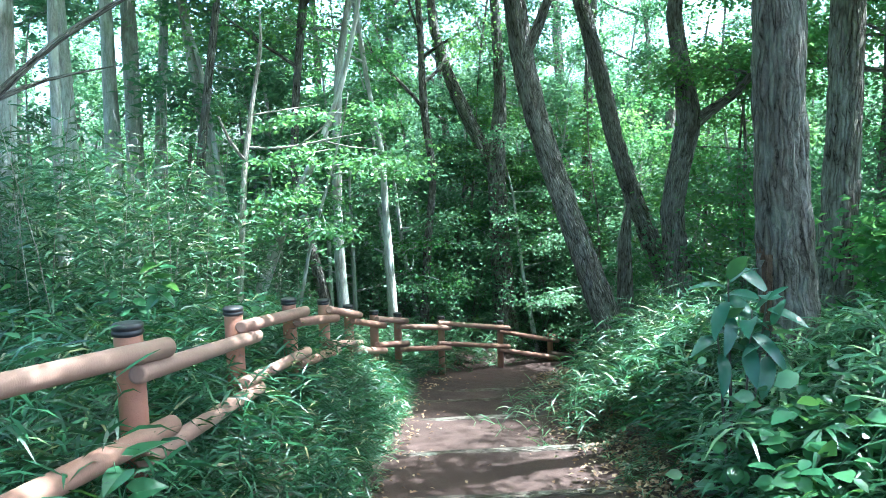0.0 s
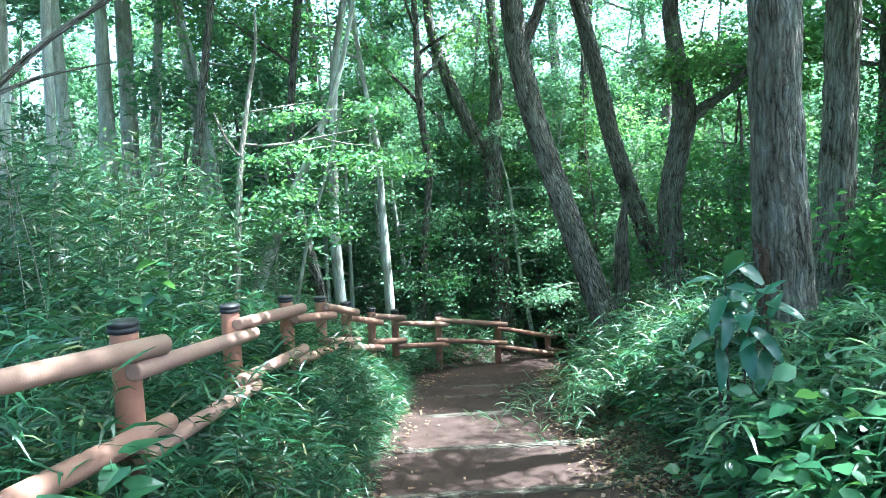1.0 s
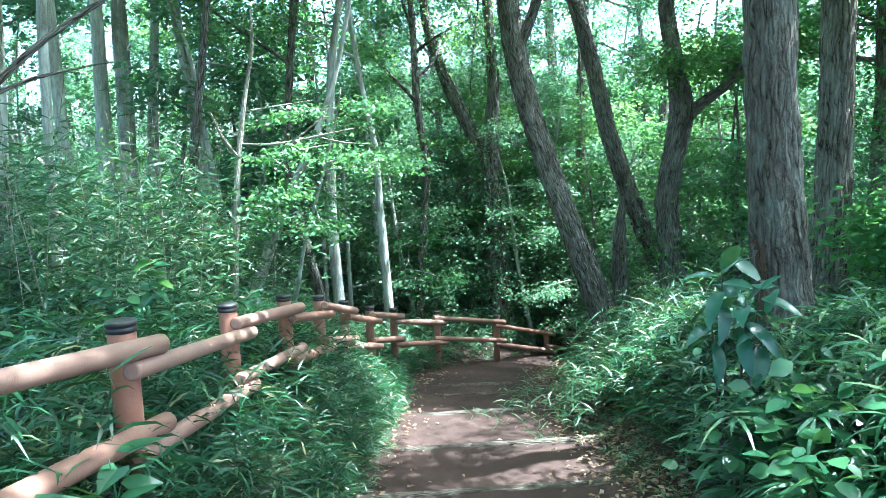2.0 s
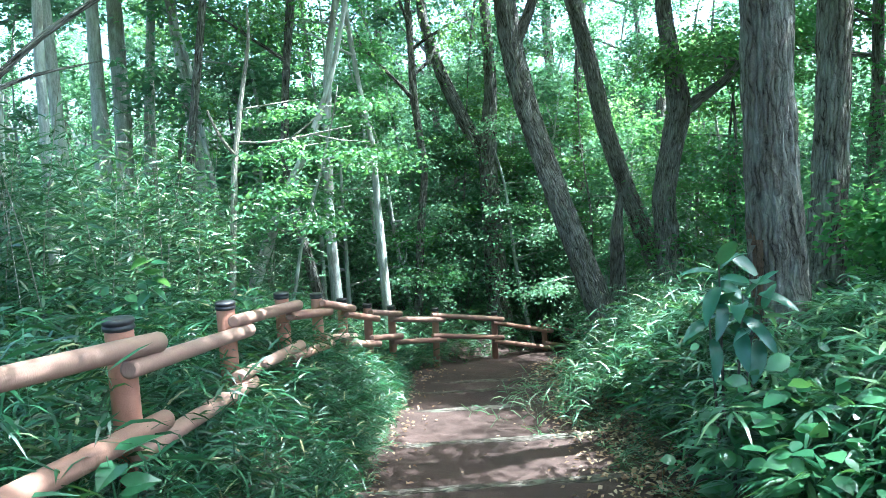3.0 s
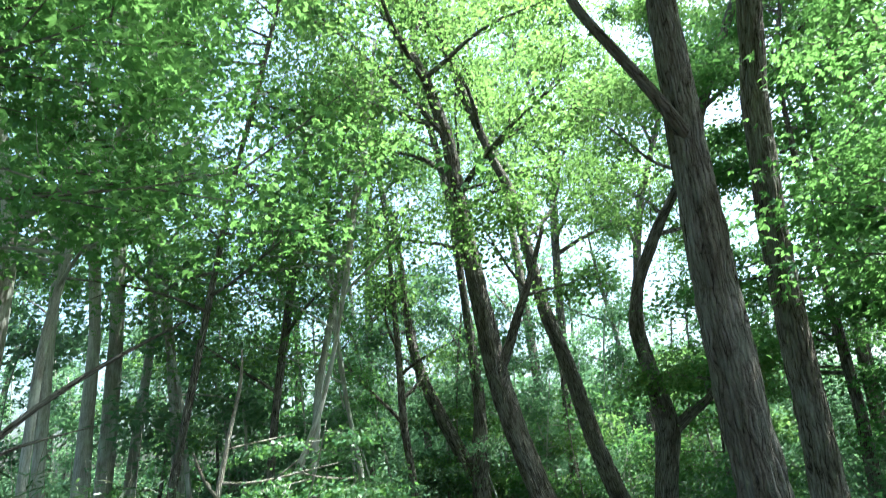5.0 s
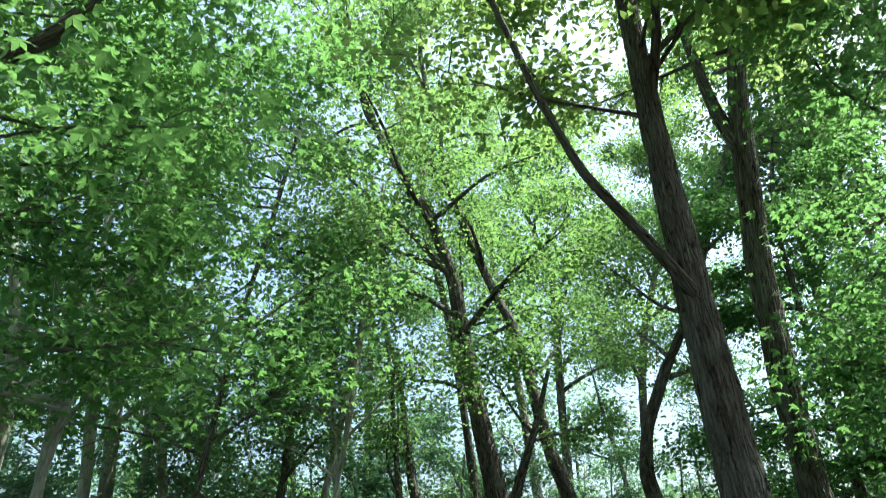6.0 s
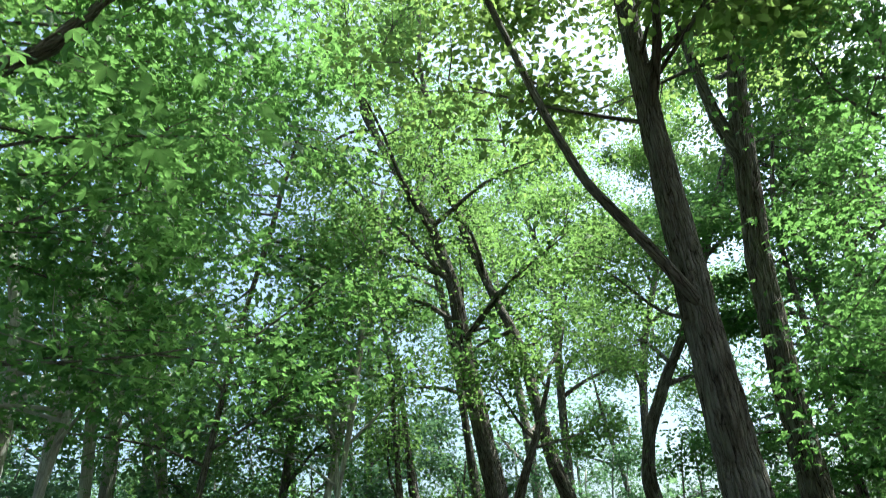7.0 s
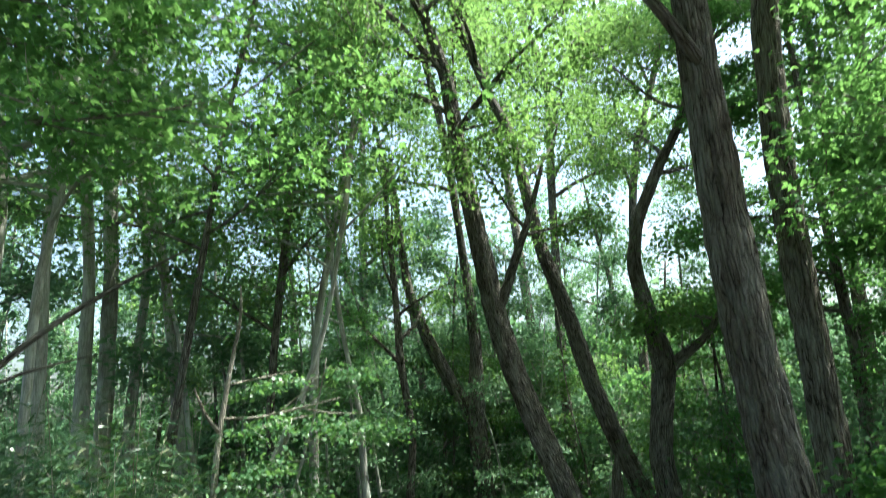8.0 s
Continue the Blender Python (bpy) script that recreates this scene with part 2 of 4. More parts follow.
HALF = 0.97
STEPS = [-4.6, -3.2, -1.9, -0.6, 0.7, 2.0, 3.3, 4.62, 5.88, 7.35, 8.45, 9.2]


def along(x, y):
    """Sideways offset from the trail's middle (right is plus) and the way along it."""
    x, y = np.asarray(x, float).ravel(), np.asarray(y, float).ravel()
    u, s = np.empty_like(x), np.empty_like(x)
    T = np.gradient(TRAIL, axis=0)
    T /= np.linalg.norm(T, axis=1)[:, None]
    for i in range(0, len(x), 20000):
        dx, dy = x[i:i + 20000, None] - TRAIL[:, 0], y[i:i + 20000, None] - TRAIL[:, 1]
        k = np.argmin(dx * dx + dy * dy, 1)
        r = np.arange(len(k))
        u[i:i + 20000] = dx[r, k] * T[k, 1] - dy[r, k] * T[k, 0]
        s[i:i + 20000] = TRAIL_S[k] + dx[r, k] * T[k, 0] + dy[r, k] * T[k, 1]
    return u, s


def fall(s):
    return -0.165 * np.clip(s, -14, 13.0) - 0.06 * np.clip(s - 13.0, 0, 8)


def tread(s):
    """The stepped height of the footpath: almost level treads between the logs."""
    s = np.asarray(s, float)
    z = fall(s)
    for a, b in zip(STEPS[:-1], STEPS[1:]):
        m = (s >= a) & (s < b)
        lo = fall(np.array(b))
        z = np.where(m, lo + 0.05 * (b - s) + 0.02, z)
    return z


def land(x, y):
    """Height of the forest floor."""
    u, s = along(x, y)
    x, y = np.asarray(x, float).ravel(), np.asarray(y, float).ravel()
    z = fall(s) + 0.01
    sl, sr = np.clip(-u - HALF, 0, None), np.clip(u - HALF, 0, None)
    fl = 1.0 - 0.85 * smooth01((s - 6.0) / 4.0)
    fr = 1.0 - 0.65 * smooth01((s - 8.0) / 3.5)
    z += 0.52 * smooth01(sl / 0.5) * fl + np.clip(sl - 0.4, 0, 6) * 0.10
    z += 0.70 * smooth01(sr / 1.0) * fr + np.clip(sr - 0.9, 0, 6) * 0.10
    off = np.abs(u) - HALF
    z += wavy(x, y) * 0.05 * smooth01(off / 0.4)
    z -= 0.42 * smooth01(-off / 0.16)
    return z


def land1(x, y):
    return float(land([x], [y])[0])


def grid_mesh(name, xs, ys, zf, mat):
    X, Y = np.meshgrid(xs, ys)
    V = np.stack([X.ravel(), Y.ravel(), zf(X.ravel(), Y.ravel())], 1)
    n, m = len(xs), len(ys)
    i = (np.arange(m - 1)[:, None] * n + np.arange(n - 1)).ravel()
    return fast_mesh(name, V, np.stack([i, i + 1, i + n + 1, i + n], 1), mat)


def spread(lo, hi, near_lo, near_hi, fine, coarse):
    a = np.geomspace(1, 1 + near_lo - lo, coarse)[::-1]
    b = np.geomspace(1, 1 + hi - near_hi, coarse)
    return np.concatenate([near_lo + 1 - a[:-1], np.arange(near_lo, near_hi, fine), near_hi - 1 + b])


ground = part("ground", grid_mesh("ground", spread(-600, 600, -7, 8, 0.11, 36), spread(-600, 600, -3, 17, 0.11, 36), land, M_SOIL))
tagged(ground, "dark leaf-strewn forest floor under the trees", "ground", kind="structure")


def path_mesh():
    ss = np.arange(-6.0, 20.0, 0.045)
    us = np.linspace(-HALF - 0.34, HALF + 0.34, 56)
    cx, cy = np.interp(ss, TRAIL_S, TRAIL[:, 0]), np.interp(ss, TRAIL_S, TRAIL[:, 1])
    tx, ty = np.gradient(cx), np.gradient(cy)
    l = np.hypot(tx, ty)
    tx, ty = tx / l, ty / l
    X = cx[:, None] + us * ty[:, None]
    Y = cy[:, None] - us * tx[:, None]
    tilt = -0.06 * us
    Z = tread((ss[:, None] + tilt).ravel()).reshape(X.shape) + 0.02 * np.minimum(np.abs(us) / HALF, 1) ** 4 + 0.22 * (np.clip(np.abs(us) - HALF, 0, None) / 0.34) ** 1.3 + 0.012 * wavy(X * 3, Y * 3, 2.0) + 0.006 * wavy(X * 9, Y * 9, 5.0)
    n, m = len(us), len(ss)
    i = (np.arange(m - 1)[:, None] * n + np.arange(n - 1)).ravel()
    return fast_mesh("footpath", np.stack([X.ravel(), Y.ravel(), Z.ravel()], 1), np.stack([i, i + 1, i + n + 1, i + n], 1), M_PATH)


footpath = tagged(part("footpath", path_mesh()), "trodden reddish-brown earth footpath going downhill in steps", "footpath", kind="structure")

# ---------------------------------------------------------------- tubes: trunks, limbs, logs, rails


def curve_points(P, step):
    """Smooth resampling of control points (any number of columns)."""
    P = np.asarray(P, float)
    d = np.concatenate([[0], np.cumsum(np.linalg.norm(np.diff(P[:, :3], axis=0), axis=1))])
    n = max(3, int(d[-1] / step) + 1)
    q = np.linspace(0, d[-1], n)
    out = np.stack([np.interp(q, d, P[:, k]) for k in range(P.shape[1])], 1)
    w = max(1, int(np.mean(np.diff(d)) / step * 0.45))
    for _ in range(w):
        out[1:-1] = 0.5 * out[1:-1] + 0.25 * (out[:-2] + out[2:])
    return out, q


def lattice(th, z, cells, tall):
    """Smooth noise from 0 to 1 on a trunk's skin: cells round it, tall metres each."""
    G = rng.uniform(0, 1, (int(z.max() / tall) + 3, cells))
    u, v = th / (2 * math.pi) * cells, z / tall
    i, j = np.floor(u).astype(int), np.floor(v).astype(int)
    a, b = smooth01(u - i), smooth01(v - j)
    g = lambda p, q: G[q, p % cells]
    return (g(i, j) * (1 - a) + g(i + 1, j) * a) * (1 - b) + (g(i, j + 1) * (1 - a) + g(i + 1, j + 1) * a) * b


def tube(P, sides=12, step=0.15, rough=0.0, furrows=0, flare=0.0, closed=True, scar=None):
    """Vertices, quads and bark places of a tube along P, whose rows are x, y, z, radius."""
    C, q = curve_points(P, step)
    n = len(C)
    T = np.gradient(C[:, :3], axis=0)
    T /= np.linalg.norm(T, axis=1)[:, None]
    ref = np.array([1.0, 0, 0]) if abs(T[0, 0]) < 0.8 else np.array([0, 1.0, 0])
    A = np.empty((n, 3))
    a = ref
    for i in range(n):
        a = a - T[i] * (a @ T[i])
        a /= np.linalg.norm(a)
        A[i] = a
    B = np.cross(T, A)
    th = np.linspace(0, 2 * math.pi, sides, endpoint=False)
    r = C[:, 3][:, None] * np.ones(sides)
    if flare:
        r = r * (1 + flare * np.exp(-q / 0.35)[:, None] * (1 + 0.35 * np.sin(3 * th + 1)))
    if rough:
        ph = rng.uniform(0, 6.28, 6)
        r = r * (1 + rough * (np.sin(2 * th + 1.1 * q[:, None] + ph[0]) + 0.7 * np.sin(3 * th - 2.3 * q[:, None] + ph[1]) + 0.6 * np.sin(5.1 * q[:, None] + ph[2])
                              + 0.5 * np.sin(th * 5 + 4.0 * q[:, None] + ph[3])))
    if furrows:
        z = np.broadcast_to(q[:, None], r.shape)
        around = np.broadcast_to(th, r.shape) + 0.10 * np.sin(2.1 * z + rng.uniform(0, 6.28)) + 0.05 * np.sin(7.3 * z + 3 * th)
        cracks = np.exp(-np.abs(lattice(around, z, furrows, 0.55) - 0.5) / 0.07)
        cracks = cracks + 0.6 * np.exp(-np.abs(lattice(around, z, furrows * 2, 0.26) - 0.5) / 0.09)
        flakes = lattice(around, z, furrows * 3, 0.11) - 0.5
        deep = np.minimum(0.024, 0.15 * C[:, 3])[:, None]
        r = r + deep * (0.55 - cracks + 0.7 * flakes)
    if scar:
        a0, a1, z1, deep = scar
        deg = np.degrees(th)[None, :]
        inside = smooth01((deg - a0) / 14) * (deg <= a1)
        edge = smooth01((z1 + 0.12 * np.sin(deg / 9) - C[:, 2][:, None]) / 0.12)
        r = r - deep * inside * edge - 0.03 * np.exp(-((deg - a1) / 3.0) ** 2) * edge
    V = C[:, None, :3] + r[:, :, None] * (np.cos(th)[None, :, None] * A[:, None] + np.sin(th)[None, :, None] * B[:, None])
    R0 = C[:, 3].max()
    bark = np.stack([np.broadcast_to(np.cos(th) * R0, r.shape), np.broadcast_to(np.sin(th) * R0, r.shape), np.broadcast_to(q[:, None], r.shape)], 2)
    bark = bark + rng.uniform(0, 20)
    i = (np.arange(n - 1)[:, None] * sides + np.arange(sides)).ravel()
    j = (np.arange(n - 1)[:, None] * sides + (np.arange(sides) + 1) % sides).ravel()
    F = np.stack([i, j, j + sides, i + sides], 1)
    V, bark = V.reshape(-1, 3), bark.reshape(-1, 3)
    if closed:
        k = len(V)
        V = np.concatenate([V, C[[0, -1], :3]])
        bark = np.concatenate([bark, bark[[0, -1]]])
        s = np.arange(sides)
        e = (s + 1) % sides
        top = (n - 1) * sides
        F = np.concatenate([F, np.stack([e, s, np.full(sides, k), np.full(sides, k)], 1)[:, [0, 1, 2, 2]], np.stack([top + s, top + e, np.full(sides, k + 1), np.full(sides, k + 1)], 1)])
    return V, F, bark


def joined(parts):
    V, F, B, o = [], [], [], 0
    for v, f, b in parts:
        V.append(v), F.append(f + o), B.append(b)
        o += len(v)
    return np.concatenate(V), np.concatenate(F), np.concatenate(B)


def tri(F):
    """Quads to triangles, dropping empty ones."""
    T = np.concatenate([F[:, [0, 1, 2]], F[:, [0, 2, 3]]])
    return T[(T[:, 1] != T[:, 2]) & (T[:, 0] != T[:, 2]) & (T[:, 0] != T[:, 1])]


def tube_mesh(name, parts, mat):
    V, F, B = joined(parts)
    return fast_mesh(name, V, tri(F), mat, B)


# ---------------------------------------------------------------- leaves


def frames(n, aim, tilt):
    """Leaf axes: aim is the way each leaf points, tilt how far its face turns from lying flat."""
    d = aim / (np.linalg.norm(aim, axis=1)[:, None] + 1e-9)
    up = np.array([0, 0, 1.0]) + rng.normal(0, tilt, (n, 3))
    side = np.cross(d, up)
    side /= np.linalg.norm(side, axis=1)[:, None] + 1e-9
    nor = np.cross(side, d)
    return d, side, nor


def speck_leaves(P, aim, size, tilt=0.5, wide=0.36):
    """Leaves of the distance: one tapering triangle each."""
    n = len(P)
    d, s, w = frames(n, aim, tilt)
    L = (size * rng.uniform(0.65, 1.3, n))[:, None]
    V = np.stack([P + L * wide * s, P + L * d, P - L * wide * s], 1).reshape(-1, 3)
    return V, np.arange(3 * n).reshape(-1, 3)


def small_leaves(P, aim, size, tilt=0.5, wide=0.34):
    """Folded four-cornered leaves: two triangles each."""
    n = len(P)
    d, s, w = frames(n, aim, tilt)
    L = (size * rng.uniform(0.65, 1.25, n))[:, None]
    a = P
    b = P + L * (0.45 * d + wide * s + 0.10 * w)
    c = P + L * (d - 0.12 * w)
    e = P + L * (0.45 * d - wide * s + 0.10 * w)
    V = np.stack([a, b, c, e], 1).reshape(-1, 3)
    k = 4 * np.arange(n)[:, None]
    F = np.concatenate([k + [0, 1, 2], k + [0, 2, 3]], 1).reshape(-1, 3)
    return V, F


def oak_leaves(P, aim, size, tilt=0.5, wide=0.27):
    """Oval leaves, broadest past the middle: four triangles each."""
    n = len(P)
    d, s, w = frames(n, aim, tilt)
    L = (size * rng.uniform(0.65, 1.25, n))[:, None]
    V = np.stack([P, P + L * (0.35 * d + 0.75 * wide * s + 0.06 * w), P + L * (0.72 * d + wide * s), P + L * (d - 0.14 * w), P + L * (0.72 * d - wide * s), P + L * (0.35 * d - 0.75 * wide * s + 0.06 * w)], 1).reshape(-1, 3)
    k = 6 * np.arange(n)[:, None]
    T = np.array([(0, 1, 5), (1, 2, 4), (1, 4, 5), (2, 3, 4)])
    return V, (k[:, :, None] + T[None]).reshape(-1, 3)


def oval_leaves(P, aim, size, tilt=0.4, wide=0.3, droop=0.25):
    """Oval pointed leaves with a fold: six triangles each."""
    n = len(P)
    d, s, w = frames(n, aim, tilt)
    L = (size * rng.uniform(0.6, 1.2, n))[:, None]
    rows = []
    for t, h in ((0.28, 0.8), (0.62, 0.85)):
        mid = P + L * (t * d - droop * t * t * w)
        rows += [mid + L * (wide * h * s + 0.05 * w), mid, mid - L * (wide * h * s - 0.05 * w)]
    tip = P + L * (d - droop * w)
    V = np.stack([P, *rows, tip], 1).reshape(-1, 3)
    k = 8 * np.arange(n)[:, None]
    T = np.array([(0, 1, 2), (0, 2, 3), (1, 4, 5), (1, 5, 2), (2, 5, 6), (2, 6, 3), (4, 7, 5), (5, 7, 6)])
    return V, (k[:, :, None] + T[None]).reshape(-1, 3)


def palm_leaves(P, aim, size, tilt=0.5, wide=0.24):
    """Three-lobed maple leaves: six triangles each."""
    n = len(P)
    d, s, w = frames(n, aim, tilt)
    L = (size * rng.uniform(0.65, 1.25, n))[:, None]
    rows = [P]
    for turn, k in ((0.0, 1.0), (0.95, 0.82), (-0.95, 0.82)):
        e = math.cos(turn) * d + math.sin(turn) * s
        f = math.cos(turn) * s - math.sin(turn) * d
        rows += [P + L * k * (0.5 * e + wide * f + 0.03 * w), P + L * k * (e - 0.14 * w), P + L * k * (0.5 * e - wide * f + 0.03 * w)]
    V = np.stack(rows, 1).reshape(-1, 3)
    k = 10 * np.arange(n)[:, None]
    T = np.array([(0, 1, 2), (0, 2, 3), (0, 4, 5), (0, 5, 6), (0, 7, 8), (0, 8, 9)])
    return V, (k[:, :, None] + T[None]).reshape(-1, 3)


def blades(P, aim, size, width, droop=0.5, tilt=0.5):
    """Long arching blades: four triangles each."""
    n = len(P)
    d, s, w = frames(n, aim, tilt)
    L = (size * rng.uniform(0.55, 1.3, n))[:, None]
    W = (width * rng.uniform(0.7, 1.2, n))[:, None] * 0.5
    g = (droop * rng.uniform(0.3, 1.5, n))[:, None]
    z = np.array([0, 0, 1.0])
    m1 = P + L * (0.33 * d - 0.11 * g * z)
    m2 = P + L * (0.68 * d - 0.46 * g * z)
    tip = P + L * (0.97 * d - g * z)
    V = np.stack([P, m1 + W * s, m1 - W * s, m2 + W * 0.8 * s, m2 - W * 0.8 * s, tip], 1).reshape(-1, 3)
    k = 6 * np.arange(n)[:, None]
    T = np.array([(0, 1, 2), (1, 3, 4), (1, 4, 2), (3, 5, 4)])
    return V, (k[:, :, None] + T[None]).reshape(-1, 3)


def sprays(C, R, per, size, flat=0.28, tilt=0.5, kind=small_leaves, droop=0.25, **kw):
    """Leaves in flat layered sprays round the centres C with radii R."""
    C, R = np.asarray(C, float), np.asarray(R, float)
    n = len(C) * per
    a = rng.uniform(0, 2 * math.pi, n)
    q = np.sqrt(rng.uniform(0, 1, n))
    c, r = np.repeat(C, per, 0), np.repeat(R, per)
    P = c + np.stack([np.cos(a) * q * r, np.sin(a) * q * r, rng.normal(0, flat, n) * r - droop * q * q * r], 1)
    aim = np.stack([np.cos(a) + rng.normal(0, 0.7, n), np.sin(a) + rng.normal(0, 0.7, n), rng.normal(-0.25, 0.35, n)], 1)
    return kind(P, aim, size, tilt, **kw)


def merge(sets):
    V, F, o = [], [], 0
    for v, f in sets:
        V.append(v), F.append(f + o)
        o += len(v)
    return np.concatenate(V), np.concatenate(F)


# ---------------------------------------------------------------- trees


def grown_limbs(T, low, n, reach, thick, rise=(0.25, 0.9), az=None):
    """Limbs out of a trunk T (rows x, y, z, r) above the height low, and the places of their leaf sprays."""
    C, q = curve_points(T, 0.1)
    ok = np.where(C[:, 2] > low)[0]
    tubes, mains, places, radii = [], [], [], []
    for k in range(n):
        i = ok[int((k + rng.uniform(0, 1)) / n * (len(ok) - 1))]
        f = (i - ok[0]) / max(1, len(ok) - 1)
        a = rng.uniform(0, 6.283) if az is None else rng.uniform(*az)
        L = reach * rng.uniform(0.6, 1.1) * (1 - 0.45 * f)
        up = rng.uniform(*rise)
        d = np.array([math.cos(a), math.sin(a), up])
        d /= np.linalg.norm(d)
        p = C[i, :3].copy()
        r = min(C[i, 3] * 0.6, thick)
        rows = [(*p, r)]
        for j in range(1, 6):
            d = d + rng.normal(0, 0.16, 3) + np.array([0, 0, -0.02])
            d /= np.linalg.norm(d)
            p = p + d * L / 5
            rows.append((*p, r * (1 - 0.17 * j)))
            if j >= 2:
                for _ in range(3):
                    e = d + rng.normal(0, 0.55, 3)
                    e[2] *= 0.5
                    e /= np.linalg.norm(e)
                    l = L * rng.uniform(0.15, 0.4)
                    tip = p + e * l
                    tubes.append(tube([(*p, r * 0.3 + 0.003), (*(p + e * l * 0.5 + rng.normal(0, 0.03, 3)), r * 0.2 + 0.002), (*tip, 0.002)], 3, 0.3, closed=False))
                    places += [tip, p + e * l * 0.55]
                    radii += [rng.uniform(0.28, 0.55), rng.uniform(0.2, 0.4)]
        mains.append(tube(rows, 7, 0.2, 0.03, closed=False))
    return tubes, mains, np.array(places), np.array(radii)


def topped(T, top):
    """Carries a trunk on upward to the height top, tapering."""
    T = [tuple(r) for r in T]
    p, q = np.array(T[-1]), np.array(T[-2])
    d = p[:3] - q[:3]
    d /= np.linalg.norm(d)
    n = max(2, int((top - p[2]) / 1.1))
    for k in range(1, n + 1):
        d = d + rng.normal(0, 0.10, 3) + np.array([0, 0, 0.12])
        d /= np.linalg.norm(d)
        x = np.array(T[-1][:3]) + d * (top - p[2]) / n
        T.append((*x, p[3] * (1 - k / n) + 0.02))
    return T


def tree(name, label, T, bark, leaf, top=11.0, crown=3.5, limbs=14, reach=2.4, per=60, size=0.085, big=(), sides=16, step=0.12, furrows=0, rough=0.03, flare=0.5, group="trees beside the footpath", az=None, category="tree", rise=(0.25, 0.9), lone=True, puff=1.0, shape=small_leaves, scar=None, leafy=True, flat=0.42, stout=0.055):
    """A tree: trunk, its own large limbs (big), branches that grow out of the crown, and the leaves."""
    x, y, z, r = T[0]
    reseed(x, y, 3)
    g = land1(x, y)
    lead = (np.array(T[1][:3]) - np.array(T[0][:3]))
    lead = lead / max(lead[2], 0.2)
    foot = np.array((x, y, z)) + lead * (g - 0.12 - z)
    T = [(*foot, r * 1.05)] + [t for t in T if t[2] > g + 0.1]
    root = thing(name, label, category, group, at=(foot[0], foot[1], g))
    full = topped(T, top) if top > T[-1][2] + 0.8 else T
    off = np.array((foot[0], foot[1], g))
    V, F, B = tube(full, sides, step, rough, furrows, flare, scar=scar)
    me = fast_mesh("trunk", V - off, tri(F), bark, B)
    if scar:
        me.materials.append(M_HEARTWOOD)
        for q in me.polygons:
            c = q.center + Vector(off)
            i = int(np.argmin(np.abs(np.array(full)[:, 2] - c.z)))
            a = math.degrees(math.atan2(c.y - full[i][1], c.x - full[i][0])) % 360
            if scar[0] + 4 < a < scar[1] - 1 and c.z < scar[2] - 0.05:
                q.material_index = 1
    part("trunk", me, root)
    for P in big:
        V, F, B = tube(P, 10, 0.12, 0.05, 0)
        part("limb", fast_mesh("limb", V - off, tri(F), bark, B), root)
    if limbs:
        tubes, mains, places, radii = grown_limbs(full, crown, limbs, reach, stout, rise, az)
        for P in big if leafy else ():
            t2, m2, p2, r2 = grown_limbs(P[len(P) // 2:], -9, max(3, limbs // 6), reach * 0.5, 0.03)
            tubes, mains, places, radii = tubes + t2, mains + m2, np.concatenate([places, p2]), np.concatenate([radii, r2])
        if lone:
            for V, F, B in mains:
                part("limb", fast_mesh("limb", V - off, tri(F), bark, B), root)
            V, F, B = joined(tubes[::3])
        else:
            V, F, B = joined(tubes[::4] + mains)
        tagged(part("twigwork", fast_mesh("twigwork", V - off, tri(F), bark, B), root), kind="stuff")
        V, F = sprays(places, radii * puff, per, size, flat, kind=shape)
        tagged(part("crown", fast_mesh("crown", V - off, F, leaf, smooth=False), root, "layered green leaves"), kind="stuff")
    return root


FURROWED = "tall forest tree with thick grey-brown furrowed bark"
tree("oak_tree", FURROWED + " beside the footpath", [(2.23, 4.48, 0.40, 0.168), (2.15, 4.52, 1.46, 0.152), (2.08, 4.5, 2.5, 0.144), (2.06, 4.48, 3.65, 0.128), (2.02, 4.4, 4.6, 0.110), (1.98, 4.32, 5.42, 0.096), (2.0, 4.31, 6.32, 0.084), (2.01, 4.30, 7.24, 0.078)],
     M_BARK, M_OAKLEAF, 9.0, 5.35, 11, 2.4, 24, 0.095, az=(2.0, 5.2), stout=0.022, shape=oak_leaves, big=[[(2.0, 4.32, 5.5, 0.05), (1.95, 3.8, 5.75, 0.036), (1.8, 3.3, 5.85, 0.024), (1.6, 2.8, 5.8, 0.012)], [(2.0, 4.3, 5.9, 0.035), (2.4, 3.8, 6.1, 0.025), (2.8, 3.3, 6.15, 0.012)], [(2.03, 4.40, 3.86, 0.058), (1.87, 4.30, 4.05, 0.048), (1.71, 4.25, 4.26, 0.042), (1.52, 4.25, 4.55, 0.038), (1.33, 4.25, 4.84, 0.037), (1.16, 4.25, 5.34, 0.035), (1.03, 4.25, 5.77, 0.033), (0.91, 4.24, 6.23, 0.031), (0.74, 4.22, 6.84, 0.028), (0.5, 4.2, 7.6, 0.026), (0.3, 4.2, 8.4, 0.012)]], sides=128, step=0.045, furrows=14, rough=0.012, scar=(160.0, 207.0, 1.0, 0.032))
